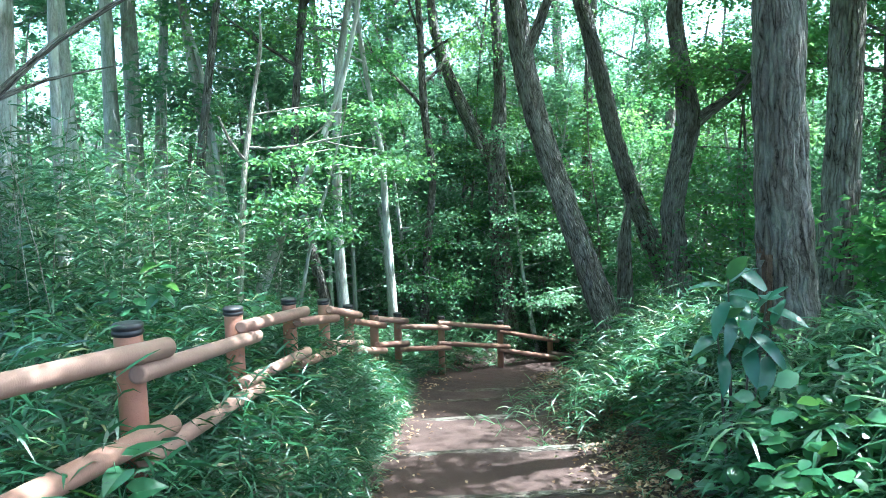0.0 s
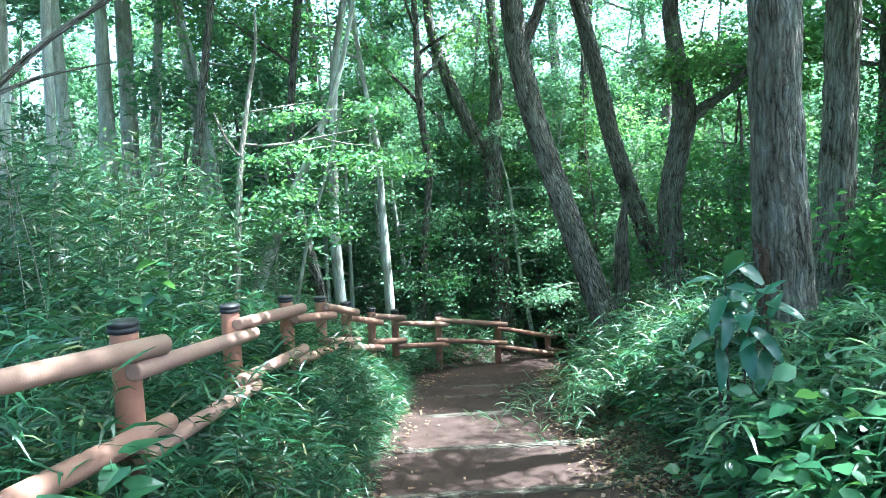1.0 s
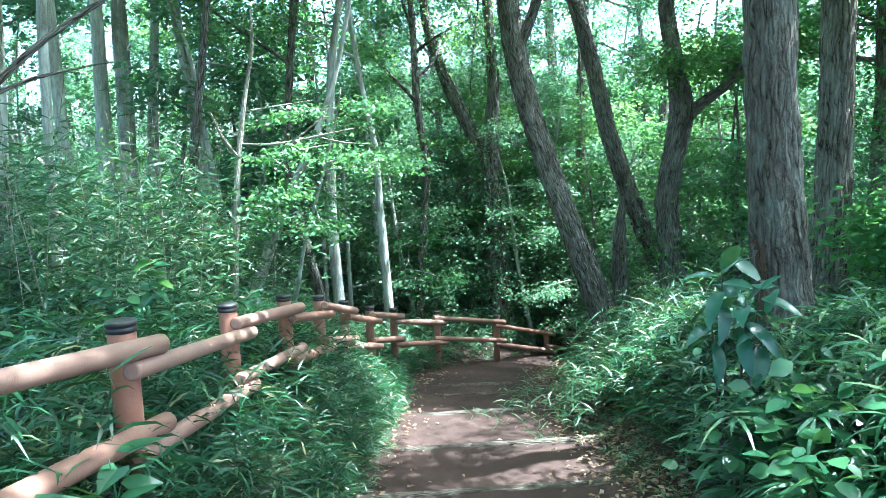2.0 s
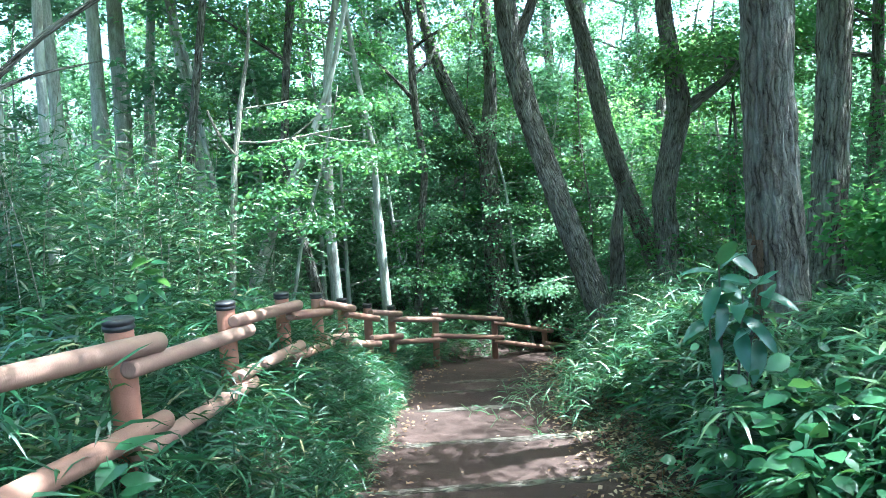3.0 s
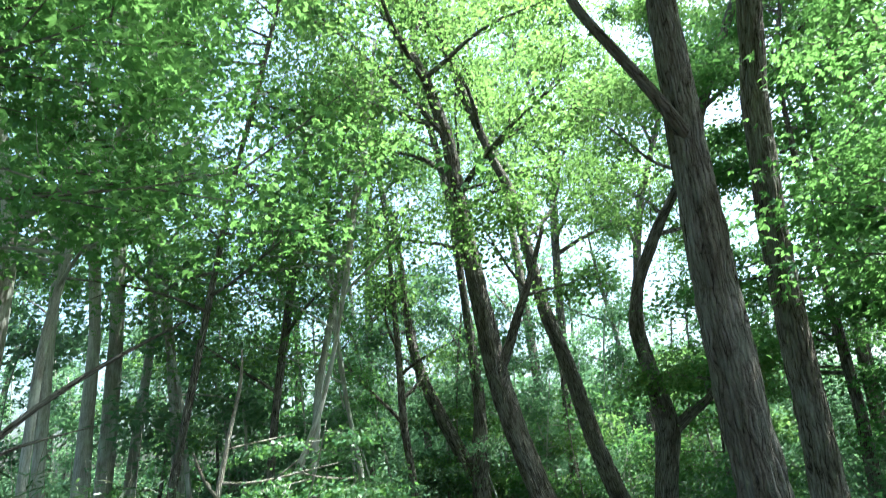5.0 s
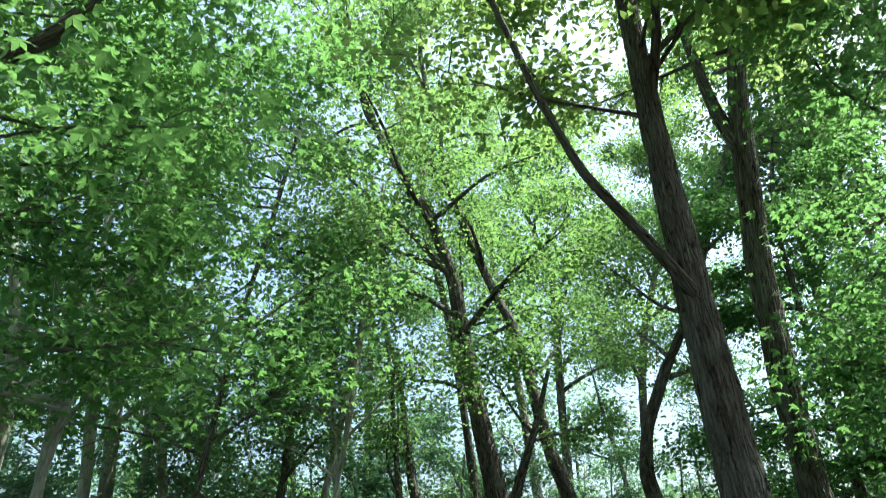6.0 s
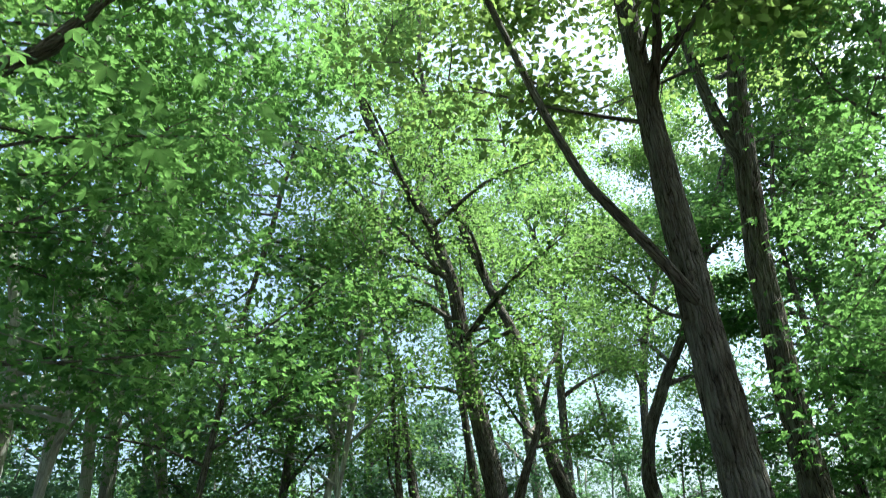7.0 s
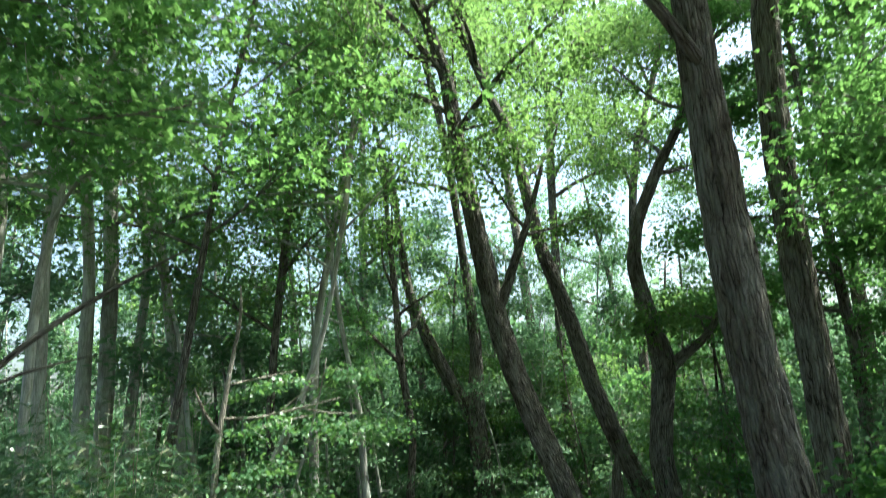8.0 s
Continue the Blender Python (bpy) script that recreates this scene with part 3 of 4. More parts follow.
tree("oak_tree", FURROWED + " and a forked top", [(3.22, 5.76, 0.12, 0.155), (3.23, 5.76, 1.43, 0.128), (3.21, 5.74, 2.6, 0.121), (3.2, 5.7, 3.6, 0.116), (3.24, 5.6, 4.8, 0.111), (3.32, 5.45, 5.8, 0.106), (3.41, 5.37, 6.58, 0.09), (3.58, 5.26, 7.43, 0.079), (3.69, 5.19, 8.21, 0.064)],
     M_BARK, M_OAKLEAF, 11.0, 6.4, 10, 2.5, 26, 0.085, az=(1.2, 3.6), stout=0.03, shape=oak_leaves, big=[[(3.30, 5.43, 5.75, 0.08), (3.19, 5.50, 6.22, 0.069), (3.11, 5.54, 7.29, 0.050), (3.10, 5.55, 8.26, 0.03)]], sides=96, step=0.05, furrows=12, rough=0.012)
tree("leaning_tree", "leaning dark-barked tree with pale patches, beyond the bank", [(2.13, 9.26, -0.54, 0.166), (1.82, 9.32, 0.37, 0.158), (1.50, 9.38, 1.28, 0.153), (1.21, 9.42, 2.17, 0.148), (1.04, 9.42, 3.0, 0.143), (0.91, 9.36, 3.90, 0.124), (0.76, 9.37, 4.98, 0.112), (0.64, 9.3, 6.3, 0.092), (0.33, 9.23, 7.41, 0.070), (-0.17, 9.24, 8.37, 0.054)],
     M_DARK, M_CANOPY, 14.0, 5.2, 22, 3.2, 40, 0.075, big=[[(1.04, 9.44, 2.83, 0.088), (1.23, 9.42, 3.18, 0.073), (1.39, 9.30, 3.62, 0.061), (1.58, 9.27, 4.04, 0.046), (1.86, 9.22, 4.86, 0.025)]], sides=56, step=0.06, furrows=10)
tree("leaning_tree", "slender leaning tree with grey-brown bark", [(3.23, 10.51, -0.06, 0.153), (2.84, 10.63, 1.01, 0.132), (2.55, 10.70, 1.90, 0.127), (2.35, 10.75, 2.90, 0.113), (2.0, 10.72, 4.05, 0.098), (1.93, 10.74, 4.61, 0.090), (1.71, 10.77, 6.00, 0.08), (1.44, 10.81, 6.64, 0.067)],
     M_DARK, M_CANOPY, 14.0, 4.8, 16, 2.8, 42, 0.075, sides=36, step=0.08, furrows=8)
tree("crooked_tree", "crooked dark-barked tree that forks low", [(3.16, 9.49, 0.06, 0.161), (3.06, 9.52, 0.86, 0.141), (3.17, 9.48, 1.54, 0.139), (3.27, 9.45, 2.05, 0.149), (3.17, 9.48, 2.64, 0.111), (3.03, 9.5, 3.4, 0.094), (3.13, 9.41, 4.01, 0.079), (3.51, 9.28, 4.78, 0.076), (3.79, 9.17, 5.23, 0.056)],
     M_DARK, M_CANOPY, 13.0, 4.4, 16, 2.4, 42, 0.075, az=(-0.2, 3.4), big=[[(3.27, 9.45, 1.95, 0.089), (3.55, 9.35, 2.19, 0.074), (3.71, 8.96, 2.36, 0.056), (3.86, 8.68, 2.73, 0.034)]], sides=36, step=0.08, furrows=8)
tree("forked_tree", "dark forked tree behind the fence", [(1.09, 12.95, -1.28, 0.201), (1.02, 12.96, 0.05, 0.183), (0.97, 12.96, 1.50, 0.165), (1.06, 12.96, 2.71, 0.102), (1.0, 12.9, 3.80, 0.088), (0.92, 12.87, 4.82, 0.064)],
     M_DARK, M_CANOPY, 15.0, 5.4, 16, 2.8, 32, 0.085, big=[[(0.95, 12.97, 1.4, 0.134), (0.59, 12.99, 2.07, 0.123), (0.19, 13.00, 2.94, 0.112), (-0.12, 12.95, 3.9, 0.088), (-0.20, 12.89, 4.79, 0.064), (-0.3, 12.8, 6.5, 0.03)]], sides=36, step=0.08, furrows=8)

PALE = "slender pale grey-barked tree in the thicket"
for T, top, low in (
    ([(-1.46, 9.89, -0.36, 0.084), (-1.50, 9.89, 0.54, 0.072), (-1.47, 9.89, 1.87, 0.063), (-1.40, 9.90, 2.87, 0.054), (-1.23, 9.92, 3.76, 0.046)], 8.5, 2.6),
    ([(-0.86, 10.97, -0.31, 0.071), (-0.91, 10.96, 0.85, 0.057), (-0.93, 10.96, 1.72, 0.048), (-1.12, 10.94, 2.74, 0.034)], 6.5, 1.6),
    ([(-2.29, 8.71, 0.04, 0.078), (-1.93, 8.79, 0.98, 0.063), (-1.57, 8.86, 1.67, 0.049), (-1.27, 8.91, 2.39, 0.038), (-1.07, 8.94, 3.14, 0.028)], 6.0, 1.8),
    ([(-4.66, 9.96, 0.59, 0.112), (-4.60, 9.99, 2.33, 0.102), (-4.55, 9.95, 3.85, 0.08)], 9.0, 3.0),
    ([(-4.80, 11.00, 0.40, 0.133), (-4.74, 11.02, 2.23, 0.122), (-4.71, 11.04, 4.08, 0.107)], 10.0, 3.2),
    ([(-4.50, 11.13, 0.38, 0.090), (-4.40, 11.17, 2.15, 0.084), (-4.22, 11.23, 4.11, 0.065)], 9.0, 3.0),
    ([(-4.59, 8.89, 0.71, 0.093), (-4.61, 8.87, 2.05, 0.077), (-4.58, 8.8, 3.8, 0.06)], 8.5, 2.8),
    ([(-4.21, 6.80, 1.03, 0.093), (-4.15, 6.84, 2.10, 0.081), (-4.09, 6.88, 3.15, 0.069)], 8.0, 2.7),
    ([(-3.38, 10.47, 0.51, 0.093), (-3.48, 10.43, 2.09, 0.082), (-3.60, 10.40, 3.29, 0.073), (-3.65, 10.38, 3.91, 0.068)], 9.0, 2.8),
):
    tree("young_tree", PALE, T, M_PALE, M_CANOPY, top + 2.0, low + 1.2, 10, 2.3, 22, 0.072, sides=14, step=0.15, flare=0.25, puff=1.55)
for T, top, low in (
    ([(-0.36, 11.99, -0.89, 0.078), (-0.29, 12.00, 0.19, 0.072), (-0.16, 12.00, 1.34, 0.057)], 6.0, 1.0),
    ([(-1.78, 9.84, -0.01, 0.080), (-1.94, 9.81, 0.71, 0.071), (-2.06, 9.79, 1.50, 0.058), (-1.97, 9.80, 2.64, 0.050)], 7.5, 1.6),
):
    tree("young_tree", "thin dark-stemmed young tree in the thicket", T, M_DARK, M_CANOPY, top + 1.0, low + 1.0, 10, 1.9, 15, 0.07, sides=12, step=0.15, flare=0.25, puff=1.3)
tree("bare_sapling", "bleached bare sapling with level dead branches", [(-2.10, 7.20, 0.54, 0.034), (-2.02, 7.22, 1.52, 0.032), (-1.91, 7.25, 2.20, 0.022), (-1.79, 7.28, 2.76, 0.017), (-1.80, 7.28, 3.06, 0.009)], M_DEADWOOD, M_CANOPY, 3.0, 2, 0,
     big=[[(-1.99, 7.23, 1.74, 0.016), (-1.62, 7.22, 1.72, 0.014), (-1.27, 7.19, 1.78, 0.011), (-0.81, 7.15, 1.86, 0.005)], [(-1.45, 7.2, 1.75, 0.009), (-1.2, 7.12, 1.9, 0.007), (-1.0, 7.05, 2.1, 0.003)], [(-1.2, 7.18, 1.79, 0.008), (-0.95, 7.25, 1.72, 0.006), (-0.65, 7.3, 1.7, 0.003)], [(-1.95, 7.24, 2.06, 0.009), (-1.67, 7.52, 2.13, 0.008), (-1.31, 7.69, 2.19, 0.004)], [(-2.0, 7.22, 1.6, 0.02), (-2.12, 7.1, 1.8, 0.016), (-2.2, 7.05, 2.05, 0.01)]], flare=0.1)
# the near tree whose branches reach in over the thicket
tree("overhanging_tree", "near tree whose dark branches reach over the thicket", [(-3.9, 3.0, 0.6, 0.15), (-3.7, 3.0, 2.0, 0.13), (-3.5, 3.1, 3.6, 0.115), (-3.35, 3.3, 4.8, 0.085), (-3.1, 3.5, 5.45, 0.062), (-2.89, 3.62, 5.62, 0.052), (-2.65, 3.7, 5.68, 0.047), (-2.38, 3.7, 5.87, 0.044), (-2.24, 3.7, 6.21, 0.040), (-2.12, 3.7, 6.51, 0.036), (-1.87, 3.74, 6.60, 0.030), (-1.5, 3.9, 6.9, 0.022)],
     M_BARK, M_MAPLE, 11.0, 5.5, 14, 2.3, 15, 0.08, flat=0.14, shape=palm_leaves, leafy=False, big=[[(-3.65, 3.05, 1.6, 0.04), (-3.0, 3.2, 1.65, 0.028), (-2.32, 3.50, 1.80, 0.022), (-2.20, 3.58, 1.94, 0.019), (-1.96, 3.71, 2.21, 0.017), (-1.69, 3.85, 2.43, 0.014), (-1.3, 4.0, 2.68, 0.006)], [(-2.22, 3.57, 1.9, 0.014), (-2.06, 3.66, 2.00, 0.011), (-1.93, 3.73, 2.04, 0.007), (-1.7, 3.85, 2.1, 0.003)]], sides=18, step=0.1)

MAPLE = "maple with level layers of dark green leaves"
tree("maple_tree", MAPLE, [(-3.5, 6.4, 0.3, 0.05), (-3.46, 6.4, 1.6, 0.045), (-3.4, 6.4, 3.0, 0.04), (-3.2, 6.5, 4.4, 0.035), (-2.8, 6.6, 5.6, 0.025)], M_PALE, M_MAPLE, 9.0, 3.5, 25, 2.6, 14, 0.08, sides=14, rise=(-0.05, 0.3), puff=1.15, shape=palm_leaves, flat=0.16, stout=0.022)
tree("maple_tree", "maple with level leaf layers reaching out over the thicket", [(-4.5, 4.5, 0.8, 0.10), (-4.4, 4.5, 2.6, 0.09), (-4.2, 4.6, 4.6, 0.075), (-4.0, 4.7, 6.6, 0.05)], M_DARK, M_MAPLE, 8.0, 3.7, 22, 3.9, 13, 0.08, sides=14, az=(-0.55, 1.0), rise=(-0.04, 0.22), puff=1.2, shape=palm_leaves, flat=0.16, stout=0.022)
tree("maple_tree", MAPLE + " above the thicket", [(-3.0, 8.3, 0.0, 0.06), (-2.8, 8.3, 1.8, 0.05), (-2.5, 8.3, 3.6, 0.042), (-2.2, 8.3, 5.4, 0.03)], M_DARK, M_MAPLE, 8.5, 3.7, 20, 2.4, 13, 0.08, sides=12, rise=(0.0, 0.3), puff=1.2, shape=palm_leaves, flat=0.16, stout=0.022)
tree("maple_tree", MAPLE + " beside the bank", [(4.6, 4.6, 0.3, 0.09), (4.4, 4.5, 1.8, 0.08), (4.3, 4.4, 3.4, 0.07), (4.25, 4.4, 5.2, 0.055), (4.2, 4.35, 7.0, 0.035)], M_DARK, M_MAPLE, 8.8, 2.2, 28, 1.5, 13, 0.07, flat=0.16, stout=0.022, shape=palm_leaves, sides=14, rise=(-0.12, 0.25), puff=1.15, az=(1.7, 4.6))
tree("maple_tree", MAPLE + " deeper in the wood", [(5.9, 6.4, 0.3, 0.10), (5.8, 6.3, 2.0, 0.08), (5.6, 6.3, 3.6, 0.06), (5.5, 6.2, 5.4, 0.02)], M_DARK, M_MAPLE, 5.6, 1.4, 28, 1.8, 48, 0.07, flat=0.13, sides=14, rise=(-0.1, 0.35), lone=False)
tree("maple_tree", MAPLE + " rising behind the oaks", [(6.6, 10.3, 0.3, 0.11), (6.65, 10.3, 3.0, 0.10), (6.7, 10.35, 6.0, 0.08), (6.8, 10.4, 9.0, 0.05)], M_DARK, M_MAPLE, 13.0, 2.4, 34, 2.7, 30, 0.08, flat=0.2, stout=0.03, sides=14, rise=(-0.12, 0.25), puff=1.15, lone=False)
tree("maple_tree", MAPLE + " on the rise", [(5.0, 8.1, 0.0, 0.08), (5.05, 8.1, 2.0, 0.07), (5.0, 8.15, 4.2, 0.05), (5.05, 8.2, 6.2, 0.03)], M_DARK, M_MAPLE, 8.0, 2.2, 26, 1.9, 34, 0.075, flat=0.2, stout=0.025, sides=12, rise=(-0.1, 0.3), lone=False)
tree("oak_tree", "tall forest tree with a high green crown on the rise", [(6.6, 9.0, 0.0, 0.13), (6.65, 9.0, 3.0, 0.11), (6.6, 9.05, 6.0, 0.09)], M_BARK, M_CANOPY, 13.5, 6.0, 14, 2.6, 26, 0.085, sides=18, step=0.15, lone=False)
for x, y, low in ((3.2, 15.4, 6.0), (5.3, 16.4, 6.4)):
    tree("tall_tree", "tall slim forest tree with an airy green crown", [(x, y, -1.5, 0.13), (x - 0.1, y, 2.0, 0.11), (x + 0.05, y, 5.5, 0.09)], M_DARK, M_CANOPY, 16.0, low, 24, 3.0, 60, 0.085, sides=18, step=0.15, lone=False)
tree("maple_sapling", "low maple sapling with dark green leaf sprays beside the oaks", [(3.75, 4.7, 0.1, 0.022), (3.7, 4.65, 0.6, 0.018), (3.65, 4.6, 1.1, 0.012), (3.6, 4.55, 1.5, 0.006)], M_DARK, M_MAPLE, 1.6, 0.35, 10, 0.85, 22, 0.08, sides=8, rise=(-0.1, 0.2), puff=0.8, flare=0.1)
tree("maple_sapling", "slender sapling with leaf sprays coloured pale as if sunlit", [(-1.75, 8.1, -0.3, 0.024), (-1.55, 8.05, 0.6, 0.02), (-1.3, 7.9, 1.3, 0.016), (-1.1, 7.8, 1.9, 0.01), (-1.0, 7.7, 2.3, 0.006)], M_PALE, M_SUNTONE, 2.4, 0.8, 15, 1.15, 14, 0.065, sides=8, rise=(-0.15, 0.25), puff=0.6, flare=0.1, flat=0.12, shape=oak_leaves)
# trees added to shade the place, mostly unseen, beside and behind the walker
for x, y, top in ((-2.7, 0.9, 12.5), (3.1, 0.6, 12.5), (6.7, 0.4, 12.0), (2.4, -3.6, 13.0), (-2.8, -1.8, 12.0), (-5.4, 5.2, 13.0), (7.4, 8.6, 13.0), (1.9, -1.3, 12.5), (-5.7, 0.4, 12.0), (6.8, -2.6, 13.0), (-0.9, -6.2, 13.0), (-7.5, 3.6, 12.0)):
    g = land1(x, y)
    tree("oak_tree", "tall furrowed forest tree added to shade the footpath", [(x, y, g, 0.17), (x + 0.1, y + 0.05, g + 2.5, 0.15), (x, y + 0.15, g + 5.0, 0.12)], M_BARK, M_CANOPY, top, 6.6 if 0 < y < 1 else 5.4, 6 if y > 12 else 9 if y == 0.6 else 15, 2.6, 20, 0.115, sides=18, step=0.2, lone=False)

# ---------------------------------------------------------------- fence
POSTS = [(-1.28, -1.4, 1.63), (-1.25, -0.05, 1.41), (-1.22, 1.25, 1.20), (-1.19, 2.58, 0.98), (-1.21, 3.94, 0.76), (-1.17, 5.17, 0.57), (-1.14, 6.45, 0.31), (-1.05, 7.45, 0.05), (-0.88, 8.42, -0.22), (-0.66, 9.38, -0.46), (-0.08, 10.6, -0.78),
         (0.90, 11.57, -1.10), (1.90, 12.66, -1.54), (2.8, 13.72, -1.97), (3.8, 14.7, -2.3)]


def turned(profile, sides=28):
    """A solid of revolution round z from rows of radius, height."""
    bm = bmesh.new()
    rings = [[bm.verts.new((r * math.cos(6.28318 * k / sides), r * math.sin(6.28318 * k / sides), z)) for k in range(sides)] for r, z in profile]
    for a, b in zip(rings[:-1], rings[1:]):
        for k in range(sides):
            bm.faces.new((a[k], a[(k + 1) % sides], b[(k + 1) % sides], b[k])).smooth = True
    bm.faces.new(rings[0][::-1])
    bm.faces.new(rings[-1])
    return bm


def solid(name, bm, mat):
    me = bpy.data.meshes.new(name)
    bm.normal_update()
    bm.to_mesh(me)
    bm.free()
    me.materials.append(mat)
    return me


reseed(21)
fence = thing("fence", "low fence of reddish-brown imitation log rails and black-capped posts", "fence", at=POSTS[3][:2] + (POSTS[3][2] - 0.85,))
F0 = Vector(fence.location)
post_me = solid("post", turned([(0.051, -1.0), (0.052, -0.5), (0.0515, -0.05), (0.048, -0.042), (0.048, -0.036)]), M_POST)
cap_me = solid("cap", turned([(0.052, -0.045), (0.0575, -0.041), (0.0575, -0.028), (0.054, -0.024), (0.054, -0.021), (0.0575, -0.017), (0.058, -0.006), (0.053, 0.0), (0.03, 0.003)]), M_CAP)
for x, y, z in POSTS:
    p = part("post", post_me, fence)
    p.location = Vector((x, y, z)) - F0
    c = part("cap", cap_me, p, "black ribbed post cap")
for k, (a, b) in enumerate(zip(POSTS[:-1], POSTS[1:])):
    a, b = Vector(a), Vector(b)
    d = (b - a).normalized()
    side = Vector((d.y, -d.x, 0)).normalized() * 0.095
    lift = -0.105 if k % 2 == 0 else -0.178
    for drop in (0.0, 0.315):
        p0, p1 = a - d * 0.17 + side, b + d * 0.115 + side
        L = (p1 - p0).length
        wob = rng.normal(0, 0.006, 4)
        prof = [(0.024, 0.0), (0.031, 0.003), (0.0345, 0.010), (0.036 + wob[0] * 0.3, L * 0.3), (0.039 + wob[1] * 0.3, L * 0.7), (0.041, L - 0.010), (0.037, L - 0.003), (0.029, L)]
        r = part("rail", solid("rail", turned(prof, 22), M_RAIL), fence)
        q = d.to_track_quat("Z", "Y").to_matrix().to_4x4()
        r.matrix_basis = Matrix.Translation(p0 - F0 + Vector((0, 0, lift - drop))) @ q

# ---------------------------------------------------------------- log steps
for s in STEPS[2:]:
    cx, cy = float(np.interp(s, TRAIL_S, TRAIL[:, 0])), float(np.interp(s, TRAIL_S, TRAIL[:, 1]))
    z = float(tread(np.array([s - 0.03]))[0]) - 0.035
    w = 1.08
    V, F, B = tube([(-w, -0.06, -0.01, 0.052), (-w * 0.3, -0.025, 0.0, 0.056), (w * 0.3, 0.02, 0.0, 0.054), (w, 0.055, 0.015, 0.05)], 14, 0.06, 0.03)
    ob = part("log_step", fast_mesh("log_step", V, tri(F), M_LOG, B))
    ob.location = (cx, cy, z)
    tagged(ob, "weathered log set across the earth path as a step", "step", "log steps of the footpath")

# ---------------------------------------------------------------- bamboo grass and other low growth


def scatter(x0, x1, y0, y1, n):
    return rng.uniform(x0, x1, n), rng.uniform(y0, y1, n)


def tufts(x, y, height, leaves, size, width, droop=0.6, lean=0.15, low=0.25):
    """Whorls of blades at the ends of thin stems, over the places x, y."""
    n = len(x)
    z = land(x, y)
    h = height * rng.uniform(low, 1.0, n)
    top = np.stack([x + rng.normal(0, lean, n) * h, y + rng.normal(0, lean, n) * h, z + h], 1)
    P = np.repeat(top, leaves, 0)
    m = len(P)
    a = rng.uniform(0, 6.283, m)
    P = P + np.stack([np.zeros(m), np.zeros(m), -rng.uniform(0, 0.35, m) * np.repeat(h, leaves)], 1)
    aim = np.stack([np.cos(a), np.sin(a), rng.uniform(-0.2, 1.1, m)], 1)
    return blades(P, aim, size, width, droop * 0.75, 0.85)


def fans(x, y, height, leaves, size, width):
    """Sprays of broad blades that spread like fingers from one point and hang over."""
    n = len(x)
    h = height * rng.uniform(0.55, 1.0, n)
    top = np.stack([x + rng.normal(0, 0.05, n), y + rng.normal(0, 0.05, n), land(x, y) + h], 1)
    way = np.repeat(rng.uniform(0, 6.283, n), leaves) + np.tile(np.linspace(-1.35, 1.35, leaves), n) + rng.normal(0, 0.16, n * leaves)
    aim = np.stack([np.cos(way), np.sin(way), rng.normal(0.25, 0.2, n * leaves)], 1)
    return blades(np.repeat(top, leaves, 0), aim, size, width, 0.55, 0.3)


def off_path(x, y, gap=0.0):
    u, s = along(x, y)
    return np.abs(u) > HALF + gap


def growth(name, label, sets, mat, category="bamboo grass"):
    V, F = merge(sets)
    return tagged(part(name, fast_mesh(name, V, F, mat, smooth=False)), label, category, kind="stuff")


def area(x0, x1, y0, y1, n, gap=0.0):
    x, y = scatter(x0, x1, y0, y1, n)
    k = off_path(x, y, gap)
    return x[k], y[k]


reseed(22)
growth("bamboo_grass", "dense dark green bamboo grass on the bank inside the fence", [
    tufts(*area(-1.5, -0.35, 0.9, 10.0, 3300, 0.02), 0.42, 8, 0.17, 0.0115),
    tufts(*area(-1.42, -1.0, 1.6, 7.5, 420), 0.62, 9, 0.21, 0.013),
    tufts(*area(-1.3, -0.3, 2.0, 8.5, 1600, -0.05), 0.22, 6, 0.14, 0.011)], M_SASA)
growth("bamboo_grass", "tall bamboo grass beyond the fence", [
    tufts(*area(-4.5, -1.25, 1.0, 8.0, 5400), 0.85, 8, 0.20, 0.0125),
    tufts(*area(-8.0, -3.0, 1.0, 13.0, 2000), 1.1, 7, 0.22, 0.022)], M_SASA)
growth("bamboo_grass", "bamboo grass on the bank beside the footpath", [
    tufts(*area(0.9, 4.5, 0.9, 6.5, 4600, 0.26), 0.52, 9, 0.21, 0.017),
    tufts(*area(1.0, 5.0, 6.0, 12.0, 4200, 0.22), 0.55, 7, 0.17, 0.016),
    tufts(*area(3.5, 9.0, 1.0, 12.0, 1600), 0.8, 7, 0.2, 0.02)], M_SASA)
growth("bamboo_grass", "broad-bladed bamboo grass in drooping fans on the bank", [
    fans(*area(0.95, 2.9, 1.4, 4.0, 850, 0.24), 0.66, 7, 0.20, 0.019),
    fans(*area(1.2, 1.8, 2.3, 3.3, 130, 0.02), 0.85, 7, 0.2, 0.019),
    fans(*area(1.1, 4.2, 3.4, 6.4, 700, 0.34), 0.60, 7, 0.18, 0.017)], M_FANS)
# undergrowth in the raised shrub colour, so the dim floor reads as lit
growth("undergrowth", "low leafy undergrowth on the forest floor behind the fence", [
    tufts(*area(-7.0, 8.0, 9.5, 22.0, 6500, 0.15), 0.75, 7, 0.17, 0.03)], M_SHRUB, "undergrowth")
growth("bamboo_thicket", "thicket of tall thin bamboo with narrow leaves", [
    tufts(*area(-6.5, -2.0, 4.8, 11.5, 6200), 2.2, 9, 0.165, 0.017, 0.4, 0.12, 0.2)], M_TALL, "bamboo")

growth("fine_grass", "pale fine grass along the edge of the footpath", [
    tufts(*area(-0.95, -0.35, 3.0, 9.0, 1100, -0.12), 0.14, 8, 0.12, 0.006, 0.5, 0.3),
    tufts(*area(0.9, 1.7, 3.0, 10.0, 700, -0.08), 0.12, 8, 0.12, 0.006, 0.5, 0.3)], M_TALL, "grass")
_x, _y = rng.normal(1.85, 0.42, 420), rng.normal(6.9, 0.5, 420)
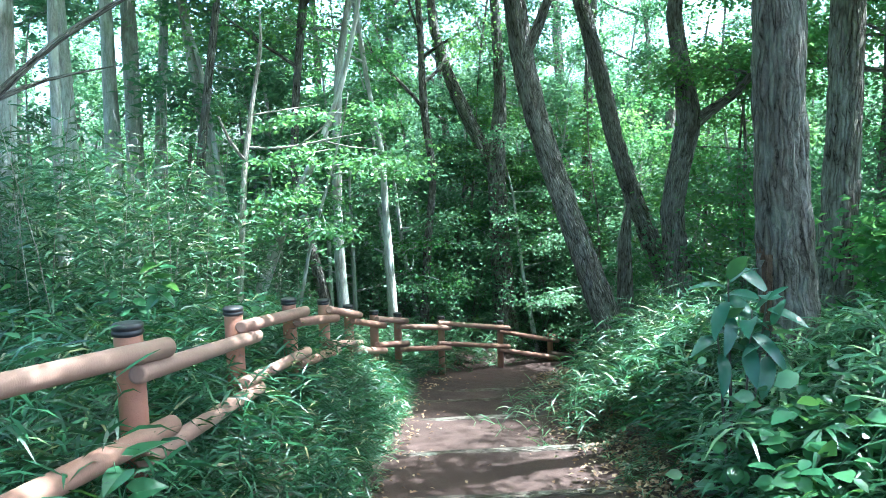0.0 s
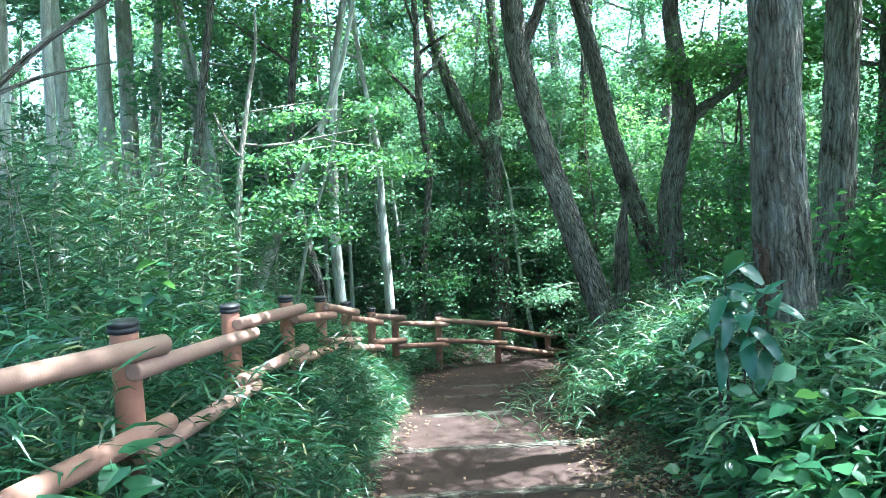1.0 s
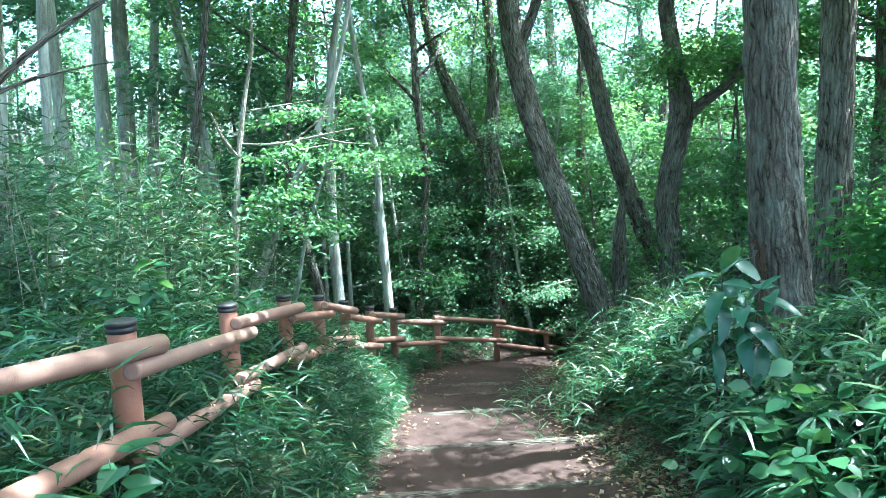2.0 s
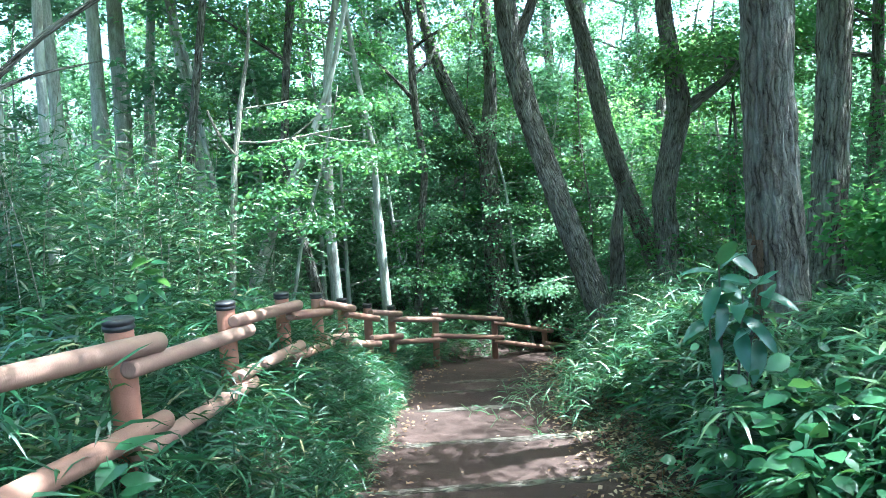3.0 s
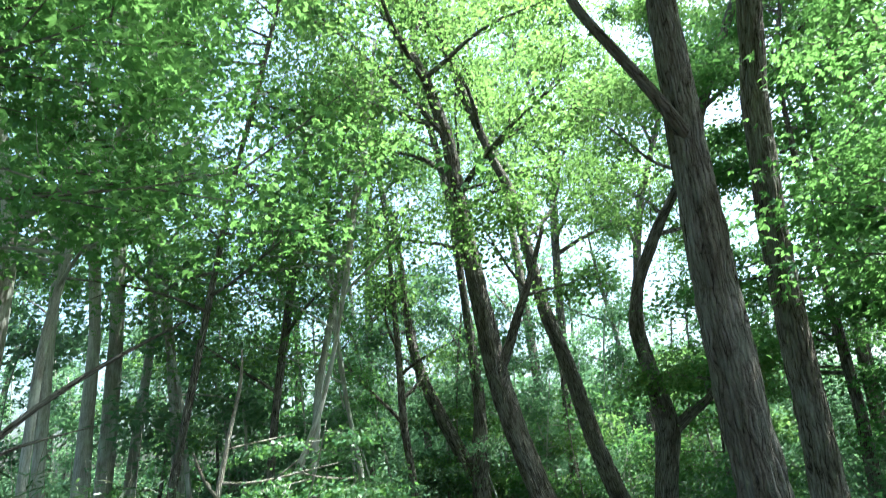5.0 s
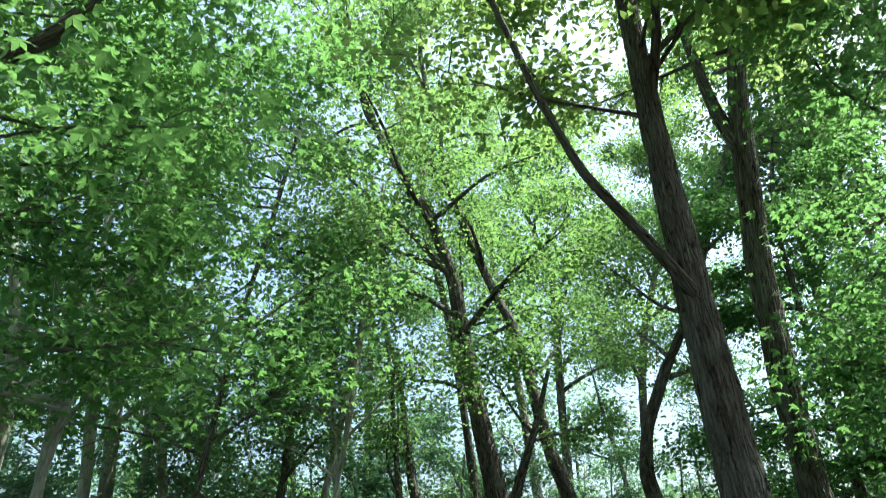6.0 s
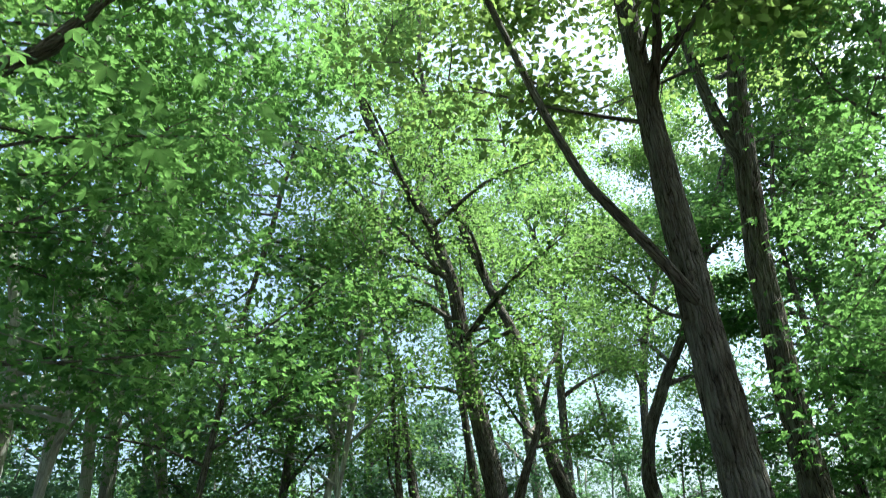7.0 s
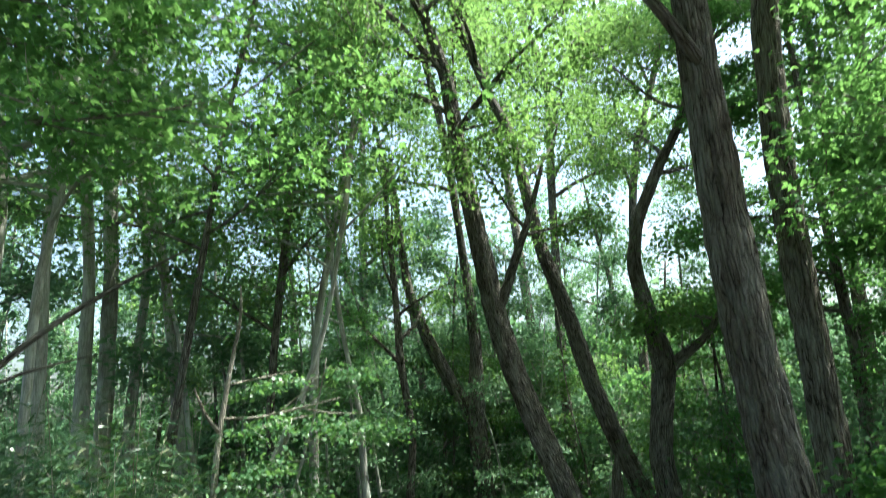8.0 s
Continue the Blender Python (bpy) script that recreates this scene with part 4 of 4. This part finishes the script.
growth("grass_clump", "tall pale grass clump in the sun beside the footpath", [tufts(_x, _y, 0.85, 10, 0.22, 0.010, 0.7, 0.2, 0.3)], M_TALL, "grass")


x, y = area(-6.3, -2.1, 4.5, 11.5, 340)
z = land(x, y)
canes = []
for k in range(len(x)):
    h, l = rng.uniform(1.2, 2.6), rng.normal(0, 0.09, 2)
    canes.append(tube([(x[k], y[k], z[k] - 0.05, 0.006), (x[k] + l[0] * h * 0.4, y[k] + l[1] * h * 0.4, z[k] + h * 0.55, 0.005), (x[k] + l[0] * h * 1.4, y[k] + l[1] * h * 1.4, z[k] + h, 0.002)], 4, 0.8, closed=False))
tagged(part("bamboo_canes", tube_mesh("bamboo_canes", canes, M_DEADWOOD)), "thin pale bamboo canes standing in the thicket", "bamboo", kind="stuff")


# undergrowth close behind the fence
reseed(24)
n = 1500
k = rng.integers(5, len(POSTS) - 1, n)
f = rng.uniform(0, 1, n)
A, B = np.array(POSTS)[k], np.array(POSTS)[k + 1]
D = (B - A)[:, :2] / np.linalg.norm((B - A)[:, :2], axis=1)[:, None]
o = rng.uniform(0.12, 1.5, n)
P = A[:, :2] + f[:, None] * (B - A)[:, :2] + np.stack([-D[:, 1], D[:, 0]], 1) * o[:, None]
growth("undergrowth", "leafy undergrowth close behind the fence", [tufts(P[:, 0], P[:, 1], 0.75, 9, 0.16, 0.016)], M_TALL, "undergrowth")


n = 900
k = rng.integers(8, 13, n)
f = rng.uniform(0, 1, n)
A, B = np.array(POSTS)[k], np.array(POSTS)[k + 1]
D = (B - A)[:, :2] / np.linalg.norm((B - A)[:, :2], axis=1)[:, None]
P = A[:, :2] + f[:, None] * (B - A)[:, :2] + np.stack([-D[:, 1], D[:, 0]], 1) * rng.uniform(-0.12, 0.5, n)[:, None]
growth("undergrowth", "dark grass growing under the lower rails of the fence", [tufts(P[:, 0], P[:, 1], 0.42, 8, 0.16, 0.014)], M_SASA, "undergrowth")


def broad_plants(name, label, x, y, height, leaves, size):
    n = len(x)
    z = land(x, y)
    h = height * rng.uniform(0.4, 1.0, n)
    P = np.repeat(np.stack([x, y, z + h], 1), leaves, 0)
    m = len(P)
    a = rng.uniform(0, 6.283, m)
    P = P + np.stack([np.cos(a) * 0.05, np.sin(a) * 0.05, rng.uniform(-0.12, 0.02, m)], 1)
    aim = np.stack([np.cos(a), np.sin(a), rng.uniform(-0.5, 0.35, m)], 1)
    V, F = oval_leaves(P, aim, size, 0.35, 0.40, 0.2)
    return tagged(part(name, fast_mesh(name, V, F, M_BROAD)), label, "plant", kind="stuff")


broad_plants("ground_plants", "broad-leaved plants among the bamboo grass on the bank", *area(0.95, 2.6, 1.5, 4.2, 120, 0.1), 0.5, 6, 0.085)
broad_plants("ground_plants", "large-leaved seedlings crowding round the evergreen shrub", *area(1.12, 1.75, 2.2, 3.25, 120, 0.02), 0.92, 7, 0.10)
broad_plants("ground_plants", "broad-leaved plants beyond the fence", *area(-3.2, -1.3, 2.4, 6.0, 60), 0.95, 6, 0.09)
broad_plants("ground_plants", "leafy seedlings on the sunny bank", *area(1.2, 3.0, 4.8, 8.5, 260, 0.15), 0.6, 7, 0.07)


# vine with heart-shaped leaves at the lower rail, and a sapling beyond the fence
def heart_leaf():
    bm = bmesh.new()
    out = [(0.0, 0.0), (0.035, -0.025), (0.058, 0.005), (0.056, 0.04), (0.035, 0.08), (0.0, 0.125)]
    mid = [bm.verts.new((0, y, 0.0 - 0.9 * y * y)) for y in (0.0, 0.04, 0.08, 0.125)]
    for sgn in (-1, 1):
        edge = [bm.verts.new((sgn * x, y, 0.012 * abs(x) / 0.05 - 0.9 * y * y)) for x, y in out[1:-1]]
        ring = [mid[0], *edge, mid[3], mid[2], mid[1]]
        bm.faces.new(ring if sgn > 0 else ring[::-1])
    bmesh.ops.triangulate(bm, faces=bm.faces)
    return solid("leaf", bm, M_BROAD)


HEART = heart_leaf()


def leafy_stem(name, label, category, base, tip, count, leaf, size, mat, first=0.2):
    root = thing(name, label, category, at=base)
    b, t = Vector(base), Vector(tip)
    rows = [(*((t - b) * f + Vector((0.03 * math.sin(5 * f), 0.03 * math.sin(4 * f + 1), 0))), 0.007 * (1.2 - f)) for f in (0, 0.3, 0.6, 1.0)]
    V, F, B = tube(rows, 6, 0.06)
    part("stem", fast_mesh("stem", V, tri(F), mat, B), root)
    for k in range(count):
        f = first + (1 - first) * k / max(1, count - 1)
        a = 2.4 * k + rng.uniform(-0.4, 0.4)
        l = part("leaf", leaf, root)
        l.matrix_basis = Matrix.Translation((t - b) * f) @ pose(0, 0, 0, 0, 0, math.degrees(a)) @ pose(0, 0.02, 0, rng.uniform(-50, 25), rng.uniform(-25, 25), 0) @ Matrix.Scale(size * rng.uniform(0.75, 1.2), 4)
    return root


leafy_stem("vine", "vine with fresh heart-shaped leaves beside the lower rail", "vine", (-1.02, 2.02, 0.2), (-1.0, 2.1, 0.66), 6, HEART, 0.85, M_BROAD, 0.6)
leafy_stem("vine", "vine with fresh heart-shaped leaves beside the lower rail", "vine", (-1.1, 1.7, 0.3), (-1.15, 1.75, 0.72), 5, HEART, 0.7, M_BROAD, 0.6)
leafy_stem("leafy_seedling", "seedling with bright rounded leaves beyond the fence", "seedling", (-1.75, 4.2, 0.2), (-1.7, 4.15, 0.98), 12, HEART, 0.85, M_BROAD, 0.72)
for x, y, h in ((1.45, 2.2, 0.5), (1.75, 2.5, 0.62), (1.3, 1.95, 0.4), (1.62, 2.05, 0.55), (1.95, 2.9, 0.6), (1.5, 2.75, 0.5)):
    g = land1(x, y)
    leafy_stem("vine", "heart-leaved vine climbing through the bamboo grass", "vine", (x, y, g), (x + 0.05, y - 0.05, g + h), 8, HEART, 0.7, M_BROAD, 0.4)


def long_leaf(bend):
    """A large glossy oblong leaf, folded along its rib."""
    bm = bmesh.new()
    rows = []
    for k in range(9):
        f = k / 8
        w = 0.041 * math.sin(math.pi * min(1, f * 0.92 + 0.06)) ** 0.75 * (1.15 - 0.25 * f)
        if k == 8:
            w = 0.002
        zc = -bend * f * f * 0.2
        y = 0.23 * f
        wv = 0.003 * math.sin(9 * f)
        rows.append([bm.verts.new((-w, y, zc + 0.3 * w + wv)), bm.verts.new((0, y, zc)), bm.verts.new((w, y, zc + 0.3 * w - wv))])
    for a, b in zip(rows[:-1], rows[1:]):
        for i in (0, 1):
            bm.faces.new((a[i], a[i + 1], b[i + 1], b[i])).smooth = True
    return solid("leaf", bm, M_GLOSSY)


LONG = [long_leaf(b) for b in (0.15, 0.35, 0.6)]
reseed(23)
shrub = thing("glossy_shrub", "evergreen shrub with large glossy dark green leaves", "shrub", at=(1.43, 3.35, land1(1.43, 3.35)))
g0 = land1(1.43, 3.35)
for dx, dy, top, count, turn in ((-0.08, -0.02, 0.97, 9, 150), (0.12, 0.0, 0.90, 9, 20), (0.01, -0.09, 0.83, 8, 250), (0.10, -0.10, 0.76, 8, 300), (-0.12, 0.0, 0.74, 6, 200)):
    h = top - g0
    V, F, B = tube([(0, 0, -0.05, 0.010), (dx * 0.5, dy * 0.5, h * 0.5, 0.008), (dx, dy, h, 0.004)], 7, 0.06)
    stem = part("stem", fast_mesh("stem", V, tri(F), M_DARK, B), shrub)
    for k in range(count):
        f = 1.0 - 0.14 * (k / count)
        l = part("leaf", LONG[k % 3], stem)
        l.matrix_basis = Matrix.Translation((dx * f, dy * f, h * f)) @ pose(0, 0, 0, 0, 0, turn + 137.5 * k + rng.uniform(-18, 18)) @ pose(0, 0.012, 0, 48 - 95 * (k / count) ** 0.8 + rng.uniform(-10, 10), rng.uniform(-25, 25), 0) @ Matrix.Scale(rng.uniform(0.7, 0.95), 4)

# dead snag on the slope
g = land1(2.44, 9.5)
V, F, B = tube([(2.48, 9.5, g - 0.1, 0.15), (2.46, 9.5, g + 0.3, 0.12), (2.45, 9.5, 0.0, 0.108), (2.44, 9.5, 0.3, 0.095), (2.46, 9.52, 0.7, 0.065), (2.50, 9.53, 0.95, 0.02)], 18, 0.06, 0.06)
tagged(part("dead_snag", fast_mesh("dead_snag", V, tri(F), M_DARK, B)), "slender dead snag standing on the slope between trees", "snag")

# dead leaves on the footpath
reseed(35)
n = 6500
ss, side = rng.uniform(1.0, 12.0, n), rng.choice([-1, 1, 1, 1], n)
uu = side * (HALF + 0.30 - np.abs(rng.normal(0, 0.30, n)))
cx, cy = np.interp(ss, TRAIL_S, TRAIL[:, 0]), np.interp(ss, TRAIL_S, TRAIL[:, 1])
P = np.stack([cx + uu, cy, tread(ss + 0.06 * -uu) + 0.02 * np.minimum(np.abs(uu) / HALF, 1) ** 4 + 0.22 * (np.clip(np.abs(uu) - HALF, 0, None) / 0.34) ** 1.3 + 0.022 + rng.uniform(0, 0.012, n)], 1)
V, F = small_leaves(P, np.stack([rng.normal(0, 1, n), rng.normal(0, 1, n), rng.normal(0, 0.15, n)], 1), 0.05, 0.35, 0.28)
tagged(part("leaf_litter", fast_mesh("leaf_litter", V, F, M_DEAD, smooth=False)), "dry brown fallen leaves on the footpath", "leaf litter", kind="stuff")

# ---------------------------------------------------------------- far woods


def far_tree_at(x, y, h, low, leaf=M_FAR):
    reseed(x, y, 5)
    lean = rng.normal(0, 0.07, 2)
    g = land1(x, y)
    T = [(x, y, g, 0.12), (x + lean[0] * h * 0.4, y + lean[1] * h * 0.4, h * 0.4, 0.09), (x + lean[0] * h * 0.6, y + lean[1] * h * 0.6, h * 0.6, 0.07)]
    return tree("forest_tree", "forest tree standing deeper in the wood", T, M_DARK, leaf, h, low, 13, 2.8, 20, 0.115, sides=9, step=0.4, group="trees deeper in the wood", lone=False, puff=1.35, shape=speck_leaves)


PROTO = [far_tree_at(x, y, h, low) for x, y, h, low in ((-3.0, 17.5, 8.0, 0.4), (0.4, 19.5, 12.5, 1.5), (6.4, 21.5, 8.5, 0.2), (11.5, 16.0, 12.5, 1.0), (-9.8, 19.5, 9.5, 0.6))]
reseed(31)
spots = []
while len(spots) < 36:
    a, d = rng.uniform(-3.1416, 3.1416), math.sqrt(rng.uniform(0, 1)) * 28 + 9
    x, y = d * math.sin(a), d * math.cos(a)
    if abs(a) < 1.2 and d < 19 or abs(a) >= 0.75 and rng.uniform() < 0.75:
        continue
    if -0.75 < a < 0.65 and rng.uniform() < 0.65:
        continue
    if abs(float(along([x], [y])[0][0])) < 2.0 or any((x - p) ** 2 + (y - q) ** 2 < 5.0 for p, q in spots):
        continue
    spots.append((x, y))
for k, (x, y) in enumerate(spots):
    copy_thing(PROTO[k % 5], pose(x, y, land1(x, y), 0, 0, rng.uniform(0, 360)))

for x, y, k in ((3.8, 21.0, 1.45), (-1.6, 19.5, 1.25), (9.8, 12.6, 1.0), (11.0, 8.6, 1.0)):
    copy_thing(PROTO[2 if x > 9 else 1], pose(x, y, land1(x, y), 0, 0, 77 * x) @ Matrix.Scale(k, 4))
# unseen forest trees added behind the walker to hold back sky light
for k, (x, y) in enumerate(((-7.6, -3.2), (-5.0, -6.8), (-2.6, -9.6), (2.4, -9.0), (6.2, -7.2), (9.6, -3.8), (10.6, 1.6), (-9.8, 0.8), (-9.4, 5.4), (-6.3, -0.9), (13.5, -1.0), (0.4, -13.0), (-11.5, -4.5))):
    copy_thing(PROTO[(1, 3, 4)[k % 3]], pose(x, y, land1(x, y), 0, 0, 50 * k))


def pole_at(x, y, h, bark):
    """A thin forest sapling with a few side twigs and a small top."""
    reseed(x, y, 6)
    g, l = land1(x, y), rng.normal(0, 0.10, 2)
    T = [(x, y, g, 0.04), (x + l[0] * h * 0.35, y + l[1] * h * 0.35, g + h * 0.35, 0.034), (x + l[0] * h * 0.5 + 0.1, y + l[1] * h * 0.5, g + h * 0.65, 0.024), (x + l[0] * h, y + l[1] * h, g + h, 0.008)]
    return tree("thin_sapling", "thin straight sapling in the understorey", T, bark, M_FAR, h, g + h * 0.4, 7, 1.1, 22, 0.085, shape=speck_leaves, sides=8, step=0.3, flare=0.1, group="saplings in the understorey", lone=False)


def understorey_tree(x, y, h, leaf, bark):
    """A slender tree whose leaves hang in loose level layers from low down."""
    g = land1(x, y)
    reseed(x, y, 9)
    l = rng.normal(0, 0.10, 2)
    T = [(x, y, g, 0.045), (x + l[0] * h * 0.4, y + l[1] * h * 0.4, g + h * 0.4, 0.036), (x + l[0] * h * 0.7 + 0.1, y + l[1] * h * 0.7, g + h * 0.75, 0.022), (x + l[0] * h, y + l[1] * h, g + h, 0.008)]
    return tree("understorey_tree", "slender leafy tree with loose light green layers", T, bark, leaf, g + h, g + 0.9, 15, 1.5, 15, 0.07, shape=small_leaves, sides=9, step=0.25, flare=0.2, group="leafy trees of the understorey", rise=(-0.1, 0.35), lone=False, flat=0.13, puff=1.0)


LEAFY = [understorey_tree(x, y, h, m, b) for x, y, h, m, b in ((0.15, 13.4, 4.6, M_CANOPY, M_DARK), (3.9, 14.9, 4.4, M_CANOPY, M_PALE), (4.3, 9.9, 4.8, M_MAPLE, M_DARK), (-0.9, 12.6, 5.2, M_MAPLE, M_PALE))]
for k, (x, y, q) in enumerate(((0.95, 14.2, 1.0), (1.9, 14.6, 1.0), (4.6, 11.0, 1.0), (5.2, 11.4, 1.2), (3.4, 14.6, 1.2), (0.9, 16.4, 1.4), (-2.2, 14.2, 1.2), (-3.6, 13.4, 1.1), (5.0, 13.8, 1.3), (6.6, 13.0, 1.3), (-5.2, 13.6, 1.2), (-3.4, 17.0, 1.4), (6.4, 10.6, 1.15))):
    copy_thing(LEAFY[(k * 3 + k // 4) % 4], pose(x, y, land1(x, y), 0, 0, 67 * k) @ Matrix.Scale(q, 4))

# trees whose raised leaf colour stands in for light behind the fence
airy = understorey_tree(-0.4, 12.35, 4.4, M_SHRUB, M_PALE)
for k, (x, y, q) in enumerate(((1.75, 13.0, 0.95), (-1.55, 11.9, 0.9), (2.75, 12.9, 1.0), (0.35, 13.9, 1.15), (-2.7, 12.4, 1.05), (1.9, 15.4, 1.3), (4.0, 12.6, 1.0))):
    copy_thing(airy, pose(x, y, land1(x, y), 0, 0, 83 * k + 20) @ Matrix.Scale(q, 4))

POLES = [pole_at(x, y, h, m) for x, y, h, m in ((-3.2, 12.2, 5.0, M_PALE), (0.3, 13.6, 4.6, M_DARK), (1.9, 13.9, 5.4, M_PALE), (2.9, 12.9, 4.4, M_DARK), (-1.9, 11.6, 5.2, M_PALE))]
reseed(32)
spots = []
while len(spots) < 46:
    a, d = rng.uniform(-0.7, 0.6), rng.uniform(10.0, 24)
    x, y = d * math.sin(a), d * math.cos(a)
    u = float(along([x], [y])[0][0])
    if -2.3 < u < 1.6 or x > 2.6 and y < 11 or any((x - p) ** 2 + (y - q) ** 2 < 0.5 for p, q in spots):
        continue
    spots.append((x, y))
for k, (x, y) in enumerate(spots):
    copy_thing(POLES[(0, 2, 4)[k % 3] if x < -1.5 else k % 5], pose(x, y, land1(x, y), 0, 0, rng.uniform(0, 360)) @ Matrix.Scale(rng.uniform(0.8, 1.4), 4))


def bush_at(x, y, h, leaf=M_FAR):
    """A many-stemmed leafy bush."""
    reseed(x, y, 8)
    g = land1(x, y)
    root = thing("bush", "leafy green bush in the understorey", "bush", "bushes in the understorey", at=(x, y, g))
    tubes, C = [], []
    for k in range(9):
        a, l = rng.uniform(0, 6.283), h * rng.uniform(0.6, 1.0)
        sx, sy = math.cos(a) * l * 0.45, math.sin(a) * l * 0.45
        row = [(0, 0, -0.1, 0.018), (sx * 0.4, sy * 0.4, l * 0.45, 0.013), (sx, sy, l, 0.004)]
        tubes.append(tube(row, 5, 0.2, closed=False))
        for f in (0.45, 0.65, 0.8, 0.9, 1.0):
            C.append((sx * f + rng.normal(0, 0.22), sy * f + rng.normal(0, 0.22), l * f + rng.normal(0, 0.1)))
    V, F, B = joined(tubes)
    tagged(part("twigwork", fast_mesh("twigwork", V, tri(F), M_DARK, B), root), kind="stuff")
    V, F = sprays(C, rng.uniform(0.25, 0.5, len(C)), 64, 0.07, tilt=0.6, kind=speck_leaves)
    tagged(part("foliage", fast_mesh("foliage", V, F, leaf, smooth=False), root), kind="stuff")
    return root


def understory(x, y, h):
    b = copy_thing(BUSH[int(abs(x) * 10) % 4], pose(x, y, land1(x, y), 0, 0, 77 * x) @ Matrix.Scale(h / 2.3, 4))
    return b


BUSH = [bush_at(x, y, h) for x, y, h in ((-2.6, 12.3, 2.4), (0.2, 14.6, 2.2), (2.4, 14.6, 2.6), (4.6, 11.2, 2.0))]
reseed(33)
spots = []
while len(spots) < 44:
    a, d = rng.uniform(-0.8, 0.8), rng.uniform(9.5, 24)
    x, y = d * math.sin(a), d * math.cos(a)
    u, w = along([x], [y])
    if -2.6 < u[0] < 2.0 or (x - 2.13) ** 2 + (y - 9.3) ** 2 < 1.5 or any((x - p) ** 2 + (y - q) ** 2 < 0.9 for p, q in spots):
        continue
    spots.append((x, y))
for k, (x, y) in enumerate(spots):
    copy_thing(BUSH[k % 4], pose(x, y, land1(x, y), 0, 0, rng.uniform(0, 360)) @ Matrix.Scale(1.0 + 0.6 * smooth01((math.hypot(x, y) - 12) / 10), 4))

for x, y, h in ((3.9, 7.6, 1.7), (4.9, 6.9, 2.0), (4.6, 8.6, 2.2), (6.0, 8.0, 2.4), (5.6, 9.8, 2.6), (7.0, 10.2, 3.0), (4.2, 12.2, 1.8)):
    understory(x, y, h)

# bushes in the same raised leaf colour, to lighten the dim middle distance
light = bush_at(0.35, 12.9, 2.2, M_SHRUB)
for k, (x, y, h) in enumerate(((-0.5, 12.3, 0.85), (1.75, 13.4, 1.0), (2.3, 14.4, 1.2), (-1.2, 13.3, 1.0), (0.9, 14.0, 1.15), (3.3, 15.6, 1.3), (-0.2, 14.9, 1.3), (1.6, 16.0, 1.5), (4.4, 13.2, 1.0), (-2.3, 12.8, 1.1), (2.9, 10.9, 0.7), (3.9, 9.3, 0.75), (2.6, 17.8, 1.7), (0.4, 17.6, 1.7))):
    copy_thing(light, pose(x, y, land1(x, y), 0, 0, 61 * k) @ Matrix.Scale(h, 4))

reseed(34)
n = 160000
a, d = np.where(rng.uniform(0, 1, n) < 0.6, rng.uniform(-0.9, 0.9, n), rng.uniform(-3.1416, 3.1416, n)), rng.uniform(27, 48, n)
P = np.stack([d * np.sin(a), d * np.cos(a), -2.8 + (7.5 - 3.0 * smooth01((a + 0.9) / 0.15) * smooth01((-0.15 - a) / 0.15)) * rng.uniform(0, 1, n) ** 1.4 + 1.5 * wavy(a * 6, d * 0.1)], 1)
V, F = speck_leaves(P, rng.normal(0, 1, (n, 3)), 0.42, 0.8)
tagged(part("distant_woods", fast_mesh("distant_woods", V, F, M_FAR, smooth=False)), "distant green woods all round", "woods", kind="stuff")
